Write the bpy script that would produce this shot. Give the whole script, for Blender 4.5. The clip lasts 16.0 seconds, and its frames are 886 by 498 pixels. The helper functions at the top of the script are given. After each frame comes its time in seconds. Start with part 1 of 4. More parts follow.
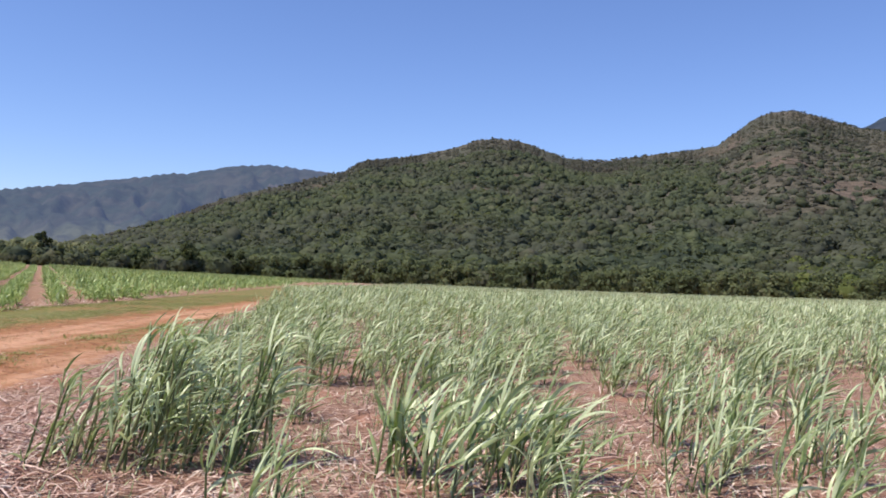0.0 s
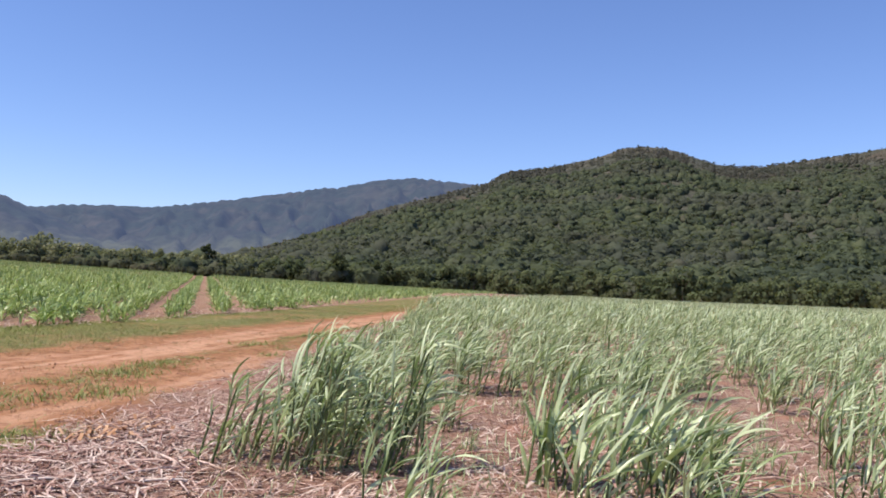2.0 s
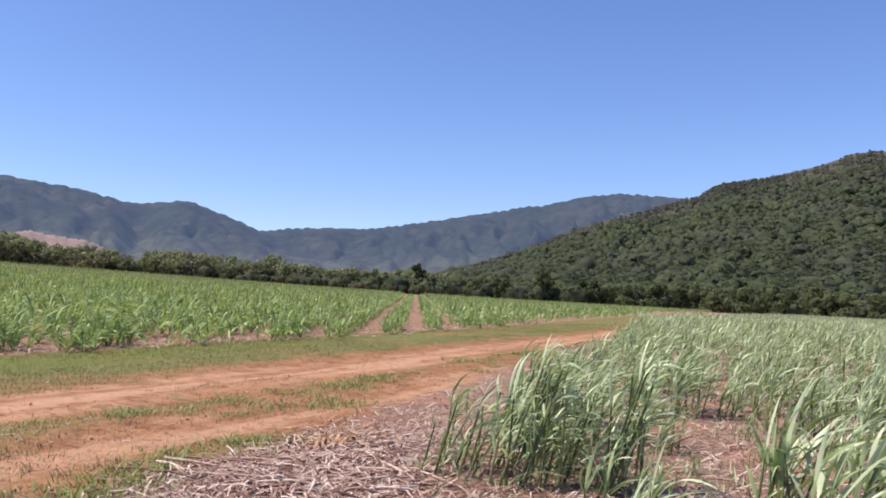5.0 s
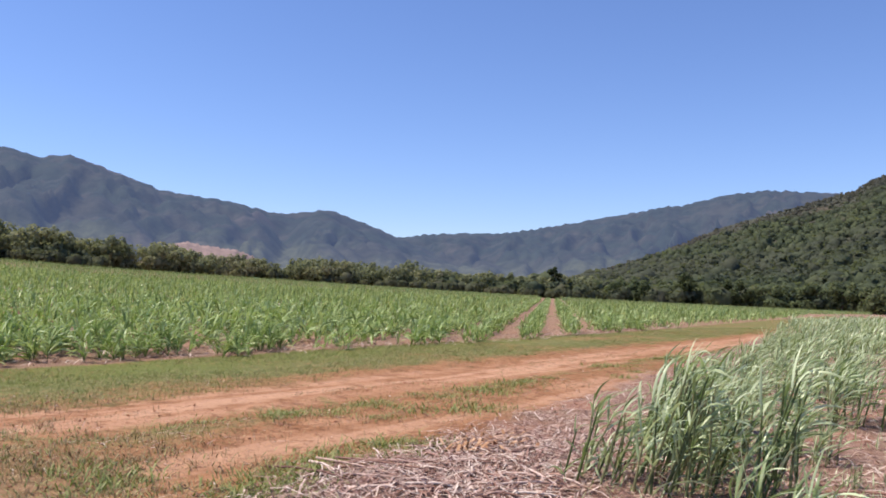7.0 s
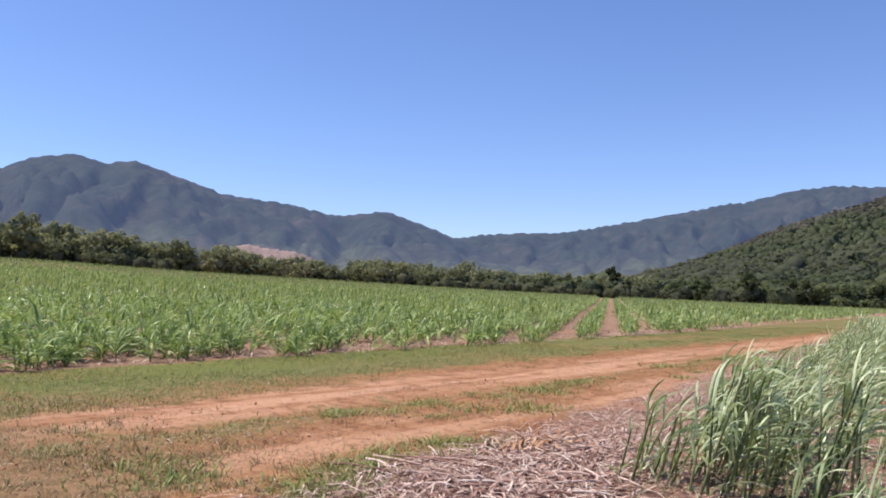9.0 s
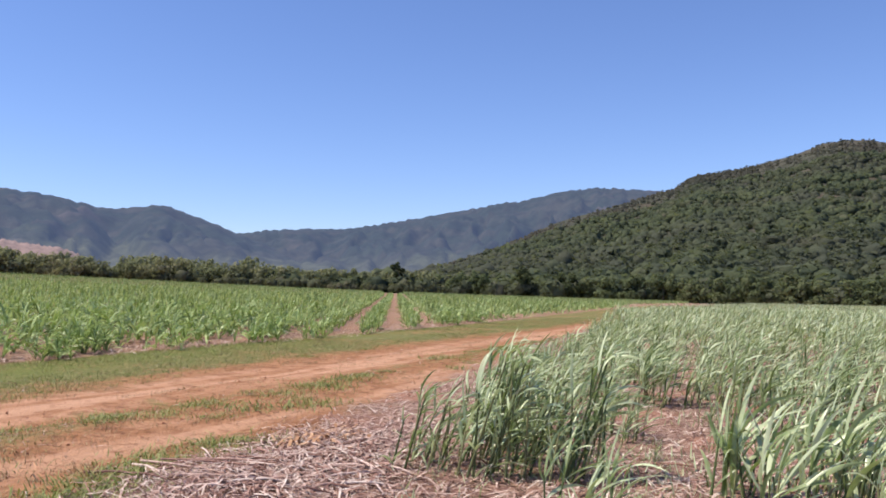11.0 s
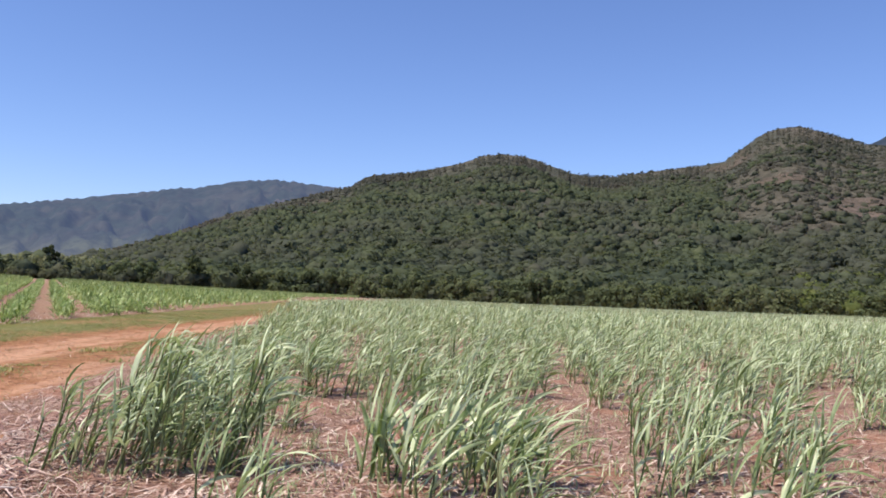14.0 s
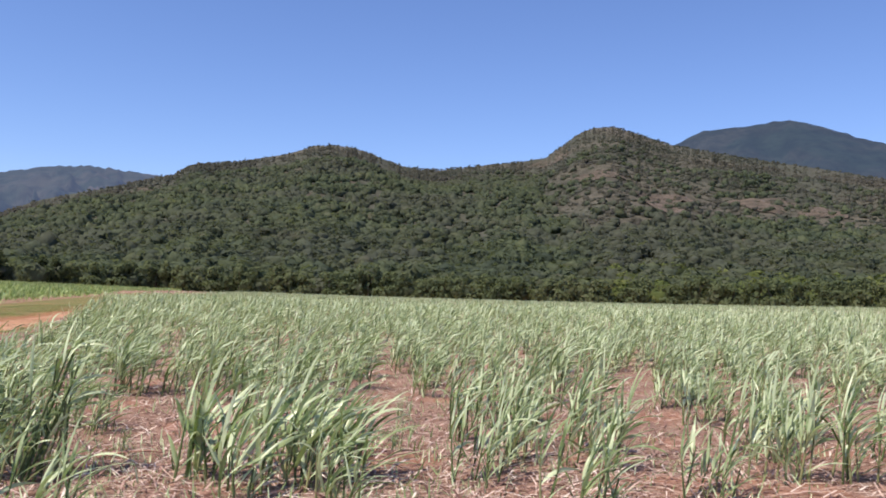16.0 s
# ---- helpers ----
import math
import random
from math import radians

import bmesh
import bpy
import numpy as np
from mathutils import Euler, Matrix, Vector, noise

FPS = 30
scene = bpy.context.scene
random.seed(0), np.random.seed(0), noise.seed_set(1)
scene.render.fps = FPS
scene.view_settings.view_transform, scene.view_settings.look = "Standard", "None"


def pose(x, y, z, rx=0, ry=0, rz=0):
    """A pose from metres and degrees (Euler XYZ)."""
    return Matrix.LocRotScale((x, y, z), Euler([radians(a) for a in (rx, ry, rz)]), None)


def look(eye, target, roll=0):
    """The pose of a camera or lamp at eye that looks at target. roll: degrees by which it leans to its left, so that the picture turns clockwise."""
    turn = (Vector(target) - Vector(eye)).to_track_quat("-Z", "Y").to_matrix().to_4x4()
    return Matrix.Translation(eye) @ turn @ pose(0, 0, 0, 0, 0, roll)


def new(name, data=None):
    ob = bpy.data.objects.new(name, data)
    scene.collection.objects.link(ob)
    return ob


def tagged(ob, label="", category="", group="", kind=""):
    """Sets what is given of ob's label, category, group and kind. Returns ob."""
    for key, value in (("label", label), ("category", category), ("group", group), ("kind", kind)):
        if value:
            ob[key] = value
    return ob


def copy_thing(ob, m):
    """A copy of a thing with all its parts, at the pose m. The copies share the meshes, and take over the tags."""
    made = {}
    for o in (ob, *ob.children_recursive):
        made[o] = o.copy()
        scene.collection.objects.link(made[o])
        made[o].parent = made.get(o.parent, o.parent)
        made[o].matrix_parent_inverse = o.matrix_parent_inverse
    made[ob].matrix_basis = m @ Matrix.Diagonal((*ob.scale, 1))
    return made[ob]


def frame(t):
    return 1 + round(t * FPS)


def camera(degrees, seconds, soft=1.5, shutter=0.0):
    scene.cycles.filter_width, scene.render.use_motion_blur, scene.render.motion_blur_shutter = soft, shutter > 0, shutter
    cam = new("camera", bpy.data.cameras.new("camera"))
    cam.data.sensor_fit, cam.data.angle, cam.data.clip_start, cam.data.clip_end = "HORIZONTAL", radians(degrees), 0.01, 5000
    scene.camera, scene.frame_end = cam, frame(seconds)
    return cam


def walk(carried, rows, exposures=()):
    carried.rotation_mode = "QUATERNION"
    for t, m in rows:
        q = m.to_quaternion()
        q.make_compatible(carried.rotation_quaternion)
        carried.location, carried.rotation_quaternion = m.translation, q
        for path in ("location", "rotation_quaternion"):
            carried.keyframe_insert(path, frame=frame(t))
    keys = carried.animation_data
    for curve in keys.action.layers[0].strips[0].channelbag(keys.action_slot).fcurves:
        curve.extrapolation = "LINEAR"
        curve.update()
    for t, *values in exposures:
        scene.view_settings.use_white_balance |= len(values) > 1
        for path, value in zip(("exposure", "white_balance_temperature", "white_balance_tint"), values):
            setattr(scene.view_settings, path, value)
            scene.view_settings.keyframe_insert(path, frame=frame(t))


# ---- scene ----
EXPOSURE = 0.40
# Camera: one person turning on the spot at the end of a cane row, eye at 1.5 m.
cam = camera(56.7, 16.0, soft=1.8)
# seconds, x, y, z, yaw, pitch, roll
ROWS = [
    (0.0, -0.000, 0.000, 1.500, 1.68, 2.01, -1.88),
    (0.5, -0.010, -0.013, 1.495, 4.13, 1.96, -1.93),
    (1.0, -0.021, -0.026, 1.493, 6.55, 1.95, -2.00),
    (1.5, -0.031, -0.038, 1.492, 9.15, 2.40, -2.29),
    (2.0, -0.036, -0.049, 1.491, 11.67, 2.44, -2.05),
    (2.5, -0.041, -0.060, 1.492, 14.17, 2.41, -1.53),
    (3.0, -0.052, -0.074, 1.493, 16.31, 2.57, -1.74),
    (3.5, -0.065, -0.091, 1.494, 18.36, 2.85, -1.67),
    (4.0, -0.076, -0.109, 1.492, 20.27, 2.84, -2.10),
    (4.5, -0.083, -0.125, 1.492, 22.71, 3.04, -2.20),
    (5.0, -0.089, -0.143, 1.493, 25.92, 3.18, -2.00),
    (6.25, -0.08, -0.19, 1.505, 32.2, 3.2, -1.7),
    (7.5, -0.064, -0.230, 1.510, 37.54, 3.15, -1.32),
    (8.0, -0.051, -0.242, 1.509, 39.53, 3.08, -1.28),
    (8.6, -0.025, -0.255, 1.508, 40.7, 3.1, -1.22),
    (9.5, 0.03, -0.264, 1.505, 35.3, 3.2, -1.1),
    (10.5, 0.084, -0.269, 1.502, 27.34, 3.20, -0.95),
    (11.0, 0.110, -0.277, 1.504, 24.52, 3.06, -0.49),
    (11.5, 0.137, -0.284, 1.507, 19.59, 2.84, -0.56),
    (12.0, 0.162, -0.294, 1.507, 15.74, 2.98, -1.05),
    (12.5, 0.179, -0.305, 1.506, 11.72, 2.67, -1.30),
    (13.0, 0.190, -0.319, 1.505, 8.37, 2.57, -1.35),
    (13.5, 0.199, -0.333, 1.504, 5.65, 2.89, -1.84),
    (14.0, 0.205, -0.348, 1.505, 2.11, 3.05, -2.08),
    (14.5, 0.215, -0.363, 1.508, -1.23, 3.19, -2.30),
    (15.0, 0.231, -0.377, 1.510, -3.85, 3.02, -2.24),
    (15.5, 0.249, -0.390, 1.511, -6.55, 2.96, -1.92),
    (16.0, 0.271, -0.404, 1.509, -9.69, 2.85, -1.62),
]
walk(cam, [(t, pose(x, y, z, 90 + pitch, roll, yaw)) for t, x, y, z, yaw, pitch, roll in ROWS],
     exposures=[(0.0, EXPOSURE), (16.0, EXPOSURE)])

# ---- world and sun ----
SUN_AZ, SUN_EL = -124.0, 60.0      # degrees clockwise from straight ahead (+y), and above the horizon
SUN_STRENGTH, SKY_STRENGTH = 4.6, 0.105
world = bpy.data.worlds.new("sky")
scene.world = world
world.use_nodes = True
wn = world.node_tree.nodes
sky = wn.new("ShaderNodeTexSky")
sky.sky_type, sky.sun_disc = "NISHITA", False
sky.sun_elevation, sky.sun_rotation = radians(SUN_EL), radians(SUN_AZ)
sky.altitude, sky.air_density, sky.dust_density, sky.ozone_density = 0, 1.0, 0.0, 5.0
sky_tint = wn.new("ShaderNodeMix")
sky_tint.data_type, sky_tint.blend_type = "RGBA", "MULTIPLY"
sky_tint.inputs[0].default_value = 1.0
sky_tint.inputs[7].default_value = (0.945, 0.945, 1.18, 1)
world.node_tree.links.new(sky.outputs[0], sky_tint.inputs[6])
world.node_tree.links.new(sky_tint.outputs[2], wn["Background"].inputs[0])
wn["Background"].inputs[1].default_value = SKY_STRENGTH

sun = new("sun", bpy.data.lights.new("sun", "SUN"))
sun.data.energy, sun.data.angle, sun.data.color = SUN_STRENGTH, radians(0.53), (1.0, 0.90, 0.76)
_sa, _se = radians(SUN_AZ), radians(SUN_EL)
SUN_DIR = Vector((math.sin(_sa) * math.cos(_se), math.cos(_sa) * math.cos(_se), math.sin(_se)))
sun.matrix_world = look(SUN_DIR * 50, (0, 0, 0))

# ---- materials ----


class Nodes:
    """Short hand for a node material."""

    def __init__(self, name):
        self.mat = bpy.data.materials.new(name)
        self.mat.use_nodes = True
        self.tree = self.mat.node_tree
        self.bsdf = self.tree.nodes["Principled BSDF"]
        self.out = self.tree.nodes["Material Output"]

    def node(self, kind, **inputs):
        n = self.tree.nodes.new(kind)
        for key, value in inputs.items():
            self.put(n.inputs[key.replace("_", " ")], value)
        return n

    def put(self, socket, value):
        if isinstance(value, bpy.types.NodeSocket):
            self.tree.links.new(value, socket)
        else:
            socket.default_value = value

    def math(self, op, a, b=0.0):
        n = self.tree.nodes.new("ShaderNodeMath")
        n.operation = op
        self.put(n.inputs[0], a)
        self.put(n.inputs[1], b)
        return n.outputs[0]

    def noise(self, scale, detail=4.0, rough=0.55, vector=None):
        n = self.tree.nodes.new("ShaderNodeTexNoise")
        n.inputs["Scale"].default_value = scale
        n.inputs["Detail"].default_value = detail
        n.inputs["Roughness"].default_value = rough
        self.put(n.inputs["Vector"], vector if vector is not None else self.position())
        return n.outputs["Fac"]

    def position(self):
        return self.tree.nodes.new("ShaderNodeNewGeometry").outputs["Position"]

    def ramp(self, fac, stops, smooth=True):
        n = self.tree.nodes.new("ShaderNodeValToRGB")
        els = n.color_ramp.elements
        while len(els) < len(stops):
            els.new(0.5)
        for e, (at, colour) in zip(els, stops):
            e.position = at
            e.color = (*colour, 1) if len(colour) == 3 else colour
        self.put(n.inputs[0], fac)
        return n.outputs[0]

    def mix(self, fac, a, b, mode="MIX"):
        n = self.tree.nodes.new("ShaderNodeMix")
        n.data_type, n.blend_type = "RGBA", mode
        self.put(n.inputs[0], fac)
        for i, v in ((6, a), (7, b)):
            self.put(n.inputs[i], (*v, 1) if isinstance(v, tuple) and len(v) == 3 else v)
        return n.outputs[2]

    def step(self, value, low, high):
        n = self.tree.nodes.new("ShaderNodeMapRange")
        n.interpolation_type = "SMOOTHSTEP"
        self.put(n.inputs["Value"], value)
        n.inputs["From Min"].default_value, n.inputs["From Max"].default_value = low, high
        return n.outputs[0]

    def bump(self, height, strength, distance):
        n = self.tree.nodes.new("ShaderNodeBump")
        n.inputs["Strength"].default_value, n.inputs["Distance"].default_value = strength, distance
        self.put(n.inputs["Height"], height)
        self.put(self.bsdf.inputs["Normal"], n.outputs[0])

    def set(self, colour, rough=0.8, spec=0.3):
        self.put(self.bsdf.inputs["Base Color"], (*colour, 1) if isinstance(colour, tuple) else colour)
        self.put(self.bsdf.inputs["Roughness"], rough)
        self.bsdf.inputs["Specular IOR Level"].default_value = spec
        return self.mat


def island(m):
    return m.tree.nodes.new("ShaderNodeNewGeometry").outputs["Random Per Island"]


def object_random(m):
    return m.tree.nodes.new("ShaderNodeObjectInfo").outputs["Random"]


def leaf_material(name, dark, mid, pale, rough=0.42, spec=0.45, through_light=0.28):
    """Blades: colour by blade, streaks, a little light let through."""
    m = Nodes(name)
    r = m.math("FRACT", m.math("ADD", island(m), object_random(m)))
    c = m.ramp(r, [(0.0, dark), (0.38, mid), (0.76, pale), (1.0, tuple(min(1, v * 1.25) for v in pale))])
    fine = m.noise(9.0, 3.0)
    c = m.mix(m.step(fine, 0.45, 0.75), c, m.mix(0.5, c, tuple(v * 1.1 for v in pale)))
    m.set(c, rough, spec)
    t = m.node("ShaderNodeBsdfTranslucent")
    m.put(t.inputs["Color"], m.mix(0.5, c, (0.30, 0.42, 0.07)))
    mixer = m.node("ShaderNodeMixShader")
    mixer.inputs[0].default_value = through_light
    m.tree.links.new(m.bsdf.outputs[0], mixer.inputs[1])
    m.tree.links.new(t.outputs[0], mixer.inputs[2])
    m.tree.links.new(mixer.outputs[0], m.out.inputs[0])
    return m.mat


def ground_material():
    m = Nodes("farm_ground")
    p = m.position()
    xyz = m.node("ShaderNodeSeparateXYZ", Vector=p)
    x, y = xyz.outputs[0], xyz.outputs[1]
    big, mid, fine = m.noise(0.35, 3.0), m.noise(1.6, 4.0), m.noise(14.0, 5.0, 0.65)
    crumbs = m.noise(5.5, 6.0, 0.75)
    run = m.node("ShaderNodeMapping", Vector=p, Scale=(1.3, 0.10, 1.0)).outputs[0]
    streak = m.noise(1.6, 5.0, 0.6, run)
    # across the road: it bends away from straight ahead beyond 35 m
    u = m.math("ADD", x, m.math("MULTIPLY", m.math("MAXIMUM", m.math("SUBTRACT", y, 35.0), 0.0), 0.10))
    wob = m.math("ADD", u, m.math("MULTIPLY", m.math("SUBTRACT", mid, 0.5), 1.9))
    soft = m.math("ADD", u, m.math("MULTIPLY", m.math("SUBTRACT", mid, 0.5), 0.8))

    def band(v, a, b, c, d):
        return m.math("MULTIPLY", m.step(v, a, b), m.math("SUBTRACT", 1.0, m.step(v, c, d)))

    def part_of(v, share):
        return m.math("MULTIPLY", v, share)

    # loose red dirt with dark crumbs
    dirt = m.ramp(mid, [(0.25, (0.258, 0.110, 0.050)), (0.5, (0.350, 0.172, 0.084)), (0.75, (0.443, 0.231, 0.116))])
    dirt = m.mix(m.step(fine, 0.52, 0.75), dirt, (0.227, 0.096, 0.047))
    dirt = m.mix(part_of(m.step(crumbs, 0.51, 0.60), 0.8), dirt, (0.175, 0.077, 0.038))
    dirt = m.mix(part_of(m.step(crumbs, 0.45, 0.34), 0.6), dirt, (0.515, 0.291, 0.160))
    # the two wheel tracks: packed, paler, streaked along the road
    packed = m.ramp(streak, [(0.36, (0.375, 0.185, 0.100)), (0.47, (0.490, 0.266, 0.158)), (0.60, (0.585, 0.345, 0.220))])
    packed = m.mix(part_of(m.step(crumbs, 0.53, 0.62), 0.6), packed, (0.278, 0.123, 0.060))
    packed = m.mix(part_of(m.step(fine, 0.55, 0.75), 0.5), packed, (0.330, 0.158, 0.080))
    worn = m.math("MAXIMUM", band(soft, -10.2, -9.6, -8.4, -7.8), part_of(band(soft, -6.9, -6.5, -5.9, -5.4), 0.75))
    worn = part_of(part_of(worn, 0.85), m.step(m.math("ADD", mid, streak), 0.74, 1.04))
    c = m.mix(worn, dirt, packed)
    # withered and green grass between and beside the tracks
    grass = m.ramp(m.noise(5.0, 5.0, 0.7), [(0.3, (0.085, 0.10, 0.027)), (0.5, (0.16, 0.165, 0.055)), (0.7, (0.32, 0.25, 0.12))])
    strip = part_of(band(wob, -8.3, -7.7, -7.2, -6.5), m.step(m.math("ADD", m.math("ADD", part_of(big, 0.7), part_of(mid, 0.6)), part_of(fine, 0.7)), 1.0, 1.16))
    c = m.mix(part_of(strip, 0.75), c, grass)
    rim = m.math("SUBTRACT", 1.0, m.step(y, 4.0, 13.0))
    verge = band(wob, -15.0, -14.5, -11.4, -10.2)
    verge = m.math("MAXIMUM", verge, m.math("MULTIPLY", band(wob, -15.0, -14.5, -10.6, -9.6), rim))
    verge = part_of(verge, m.step(m.math("ADD", m.math("ADD", part_of(big, 0.6), part_of(crumbs, 0.8)), part_of(fine, 0.6)), 0.78, 1.02))
    c = m.mix(verge, c, grass)
    lush = part_of(verge, m.math("SUBTRACT", 1.0, m.step(m.math("ADD", wob, part_of(y, 0.075)), -12.6, -10.9)))
    c = m.mix(part_of(lush, 0.75), c, m.ramp(fine, [(0.35, (0.085, 0.118, 0.022)), (0.65, (0.195, 0.22, 0.056))]))
    # weedy brown stretch at the near end of the road
    near_end = m.math("SUBTRACT", 1.0, m.step(m.math("ADD", y, part_of(m.math("SUBTRACT", mid, 0.5), 2.6)), 2.8, 4.6))
    near_end = part_of(near_end, m.math("SUBTRACT", 1.0, m.step(x, -6.2, -5.0)))
    c = m.mix(part_of(near_end, 0.75), c, m.ramp(crumbs, [(0.38, (0.11, 0.085, 0.035)), (0.5, (0.21, 0.14, 0.07)), (0.64, (0.36, 0.23, 0.13))]))
    # trash blanket of dry cane leaf over the soil
    flecks = []
    for turn, scale in ((0.5, (9.0, 60.0, 9.0)), (1.9, (8.0, 52.0, 8.0)), (2.9, (10.0, 66.0, 10.0))):
        mp = m.node("ShaderNodeMapping", Vector=p, Rotation=(0, 0, turn), Scale=scale)
        flecks.append(m.noise(1.0, 2.0, 0.5, mp.outputs[0]))
    pale = m.math("MAXIMUM", m.math("MAXIMUM", flecks[0], flecks[1]), flecks[2])
    straw = m.ramp(pale, [(0.48, (0.11, 0.05, 0.036)), (0.56, (0.26, 0.145, 0.105)), (0.64, (0.45, 0.31, 0.235)), (0.74, (0.64, 0.52, 0.43))])
    straw = m.mix(part_of(m.step(m.noise(0.8, 3.0), 0.50, 0.62), 0.38), straw, (0.42, 0.19, 0.115))
    edge = m.math("ADD", m.math("ADD", x, 4.85), part_of(m.math("SUBTRACT", y, 4.5), 0.145))
    edge = m.math("ADD", edge, part_of(m.math("SUBTRACT", mid, 0.5), 1.4))
    c = m.mix(m.step(edge, -0.15, 0.3), c, straw)
    c = m.mix(m.math("SUBTRACT", 1.0, m.step(soft, -14.9, -14.5)), c, m.mix(0.45, straw, (0.29, 0.18, 0.11)))
    far = m.step(m.math("ADD", m.math("MULTIPLY", x, x), m.math("MULTIPLY", y, y)), 190.0 ** 2, 260.0 ** 2)
    c = m.mix(far, c, m.mix(m.noise(0.02, 3.0), (0.05, 0.075, 0.025), (0.16, 0.15, 0.07)))
    m.bump(m.math("ADD", m.math("ADD", fine, part_of(crumbs, 1.5)), part_of(mid, 2.0)), 0.8, 0.05)
    return m.set(c, 0.9, 0.15)


def foliage_material(name, stops, grain=0.6, drift=None, patch=0.17, single=0.16, through_light=0.0, relief=0.0):
    """Crowns of trees: colour by crown and by stand, lighter and darker tufts."""
    m = Nodes(name)
    r = m.math("ADD", m.math("MULTIPLY", m.step(m.noise(patch, 3.0, 0.6), 0.3, 0.7), 1.0 - single), m.math("MULTIPLY", island(m), single))
    c = m.ramp(r, stops)
    if drift:
        c = m.mix(m.math("MULTIPLY", m.step(m.noise(0.009, 4.0, 0.6), 0.42, 0.62), 0.75), c, drift)
        c = m.mix(m.math("MULTIPLY", m.step(m.noise(0.03, 3.0, 0.6), 0.50, 0.66), 0.35), c, tuple(v * 0.6 for v in drift))
    n = m.noise(grain, 4.0, 0.7)
    c = m.mix(m.step(n, 0.35, 0.7), m.mix(0.22, c, (0.015, 0.02, 0.012)), c)
    m.set(c, 0.85, 0.08)
    if relief:
        m.bump(m.math("ADD", m.noise(grain, 3.0, 0.7), m.noise(grain * 0.35, 2.0)), 0.7, relief)
    if through_light:
        t = m.node("ShaderNodeBsdfTranslucent", Color=m.mix(0.35, c, (0.22, 0.26, 0.06)))
        mixer = m.node("ShaderNodeMixShader")
        mixer.inputs[0].default_value = through_light
        m.tree.links.new(m.bsdf.outputs[0], mixer.inputs[1])
        m.tree.links.new(t.outputs[0], mixer.inputs[2])
        m.tree.links.new(mixer.outputs[0], m.out.inputs[0])
    return m.mat


def bark_material():
    m = Nodes("bark")
    c = m.ramp(m.noise(3.0, 5.0), [(0.3, (0.07, 0.05, 0.035)), (0.7, (0.22, 0.18, 0.14))])
    m.bump(m.noise(12.0), 0.6, 0.03)
    return m.set(c, 0.9, 0.1)


def dry_material(name, dark, mid, pale):
    m = Nodes(name)
    c = m.ramp(m.math("FRACT", m.math("ADD", island(m), object_random(m))), [(0.0, dark), (0.4, mid), (0.8, pale), (1.0, tuple(min(0.8, v * 1.2) for v in pale))])
    c = m.mix(m.step(m.noise(25.0, 3.0), 0.4, 0.7), c, m.mix(0.5, c, dark))
    return m.set(c, 0.7, 0.25)


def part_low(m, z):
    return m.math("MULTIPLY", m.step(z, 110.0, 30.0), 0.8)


def hill_material(name, forest, dry, bare, glow=None, grain=0.08, low=None):
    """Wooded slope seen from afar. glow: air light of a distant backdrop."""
    m = Nodes(name)
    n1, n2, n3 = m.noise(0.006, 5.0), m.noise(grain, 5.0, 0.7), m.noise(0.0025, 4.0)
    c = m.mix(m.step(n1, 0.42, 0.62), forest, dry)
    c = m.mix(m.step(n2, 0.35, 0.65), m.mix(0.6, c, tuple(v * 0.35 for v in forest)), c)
    c = m.mix(m.math("MULTIPLY", m.step(n3, 0.60, 0.70), 0.6), c, bare)
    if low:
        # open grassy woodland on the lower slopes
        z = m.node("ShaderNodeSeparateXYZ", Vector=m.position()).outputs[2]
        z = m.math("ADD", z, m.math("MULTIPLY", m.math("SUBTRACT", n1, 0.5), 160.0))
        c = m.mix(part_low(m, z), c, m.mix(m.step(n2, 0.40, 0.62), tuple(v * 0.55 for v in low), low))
    m.set(c, 0.9, 0.05)
    m.bump(n2, 1.0, 6.0)
    # distance haze, put in as one even bluish emission over the slope
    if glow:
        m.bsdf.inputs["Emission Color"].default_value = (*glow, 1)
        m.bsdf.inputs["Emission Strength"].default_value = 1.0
    return m.mat


M_GROUND = ground_material()
M_CANE = leaf_material("cane_leaf_dusty", (0.066, 0.104, 0.031), (0.27, 0.35, 0.15), (0.56, 0.63, 0.40), 0.33, 0.5, 0.33)
M_CANE_GREEN = leaf_material("cane_leaf_green", (0.066, 0.125, 0.026), (0.20, 0.295, 0.085), (0.42, 0.51, 0.215), 0.38, 0.4, 0.33)
M_STALK = dry_material("cane_stalk", (0.06, 0.08, 0.03), (0.12, 0.16, 0.06), (0.24, 0.23, 0.11))
M_STRAW = dry_material("dry_cane_leaf", (0.09, 0.043, 0.036), (0.39, 0.22, 0.166), (0.74, 0.57, 0.49))
M_DRY_GRASS = dry_material("dry_grass", (0.12, 0.10, 0.045), (0.27, 0.20, 0.10), (0.45, 0.35, 0.19))
M_HUSK = dry_material("orange_husk", (0.22, 0.105, 0.055), (0.43, 0.235, 0.125), (0.58, 0.37, 0.225))
M_GRASS = leaf_material("short_grass", (0.078, 0.118, 0.022), (0.155, 0.20, 0.045), (0.31, 0.30, 0.115), 0.5, 0.3, 0.2)
M_CLOD = dry_material("earth_clod", (0.20, 0.08, 0.045), (0.34, 0.14, 0.08), (0.45, 0.21, 0.12))
M_BARK = bark_material()
M_TREE = foliage_material("tree_leaf", [(0.0, (0.165, 0.187, 0.108)), (0.4, (0.235, 0.25, 0.143)), (0.75, (0.305, 0.305, 0.176)), (1.0, (0.36, 0.33, 0.215))], 1.1, None, 0.10, 0.3, 0.4)
M_TREE_DARK = foliage_material("dark_tree_leaf", [(0.0, (0.03, 0.04, 0.02)), (0.5, (0.06, 0.075, 0.035)), (1.0, (0.10, 0.115, 0.05))], 1.1, None, 0.17, 0.16, 0.25)
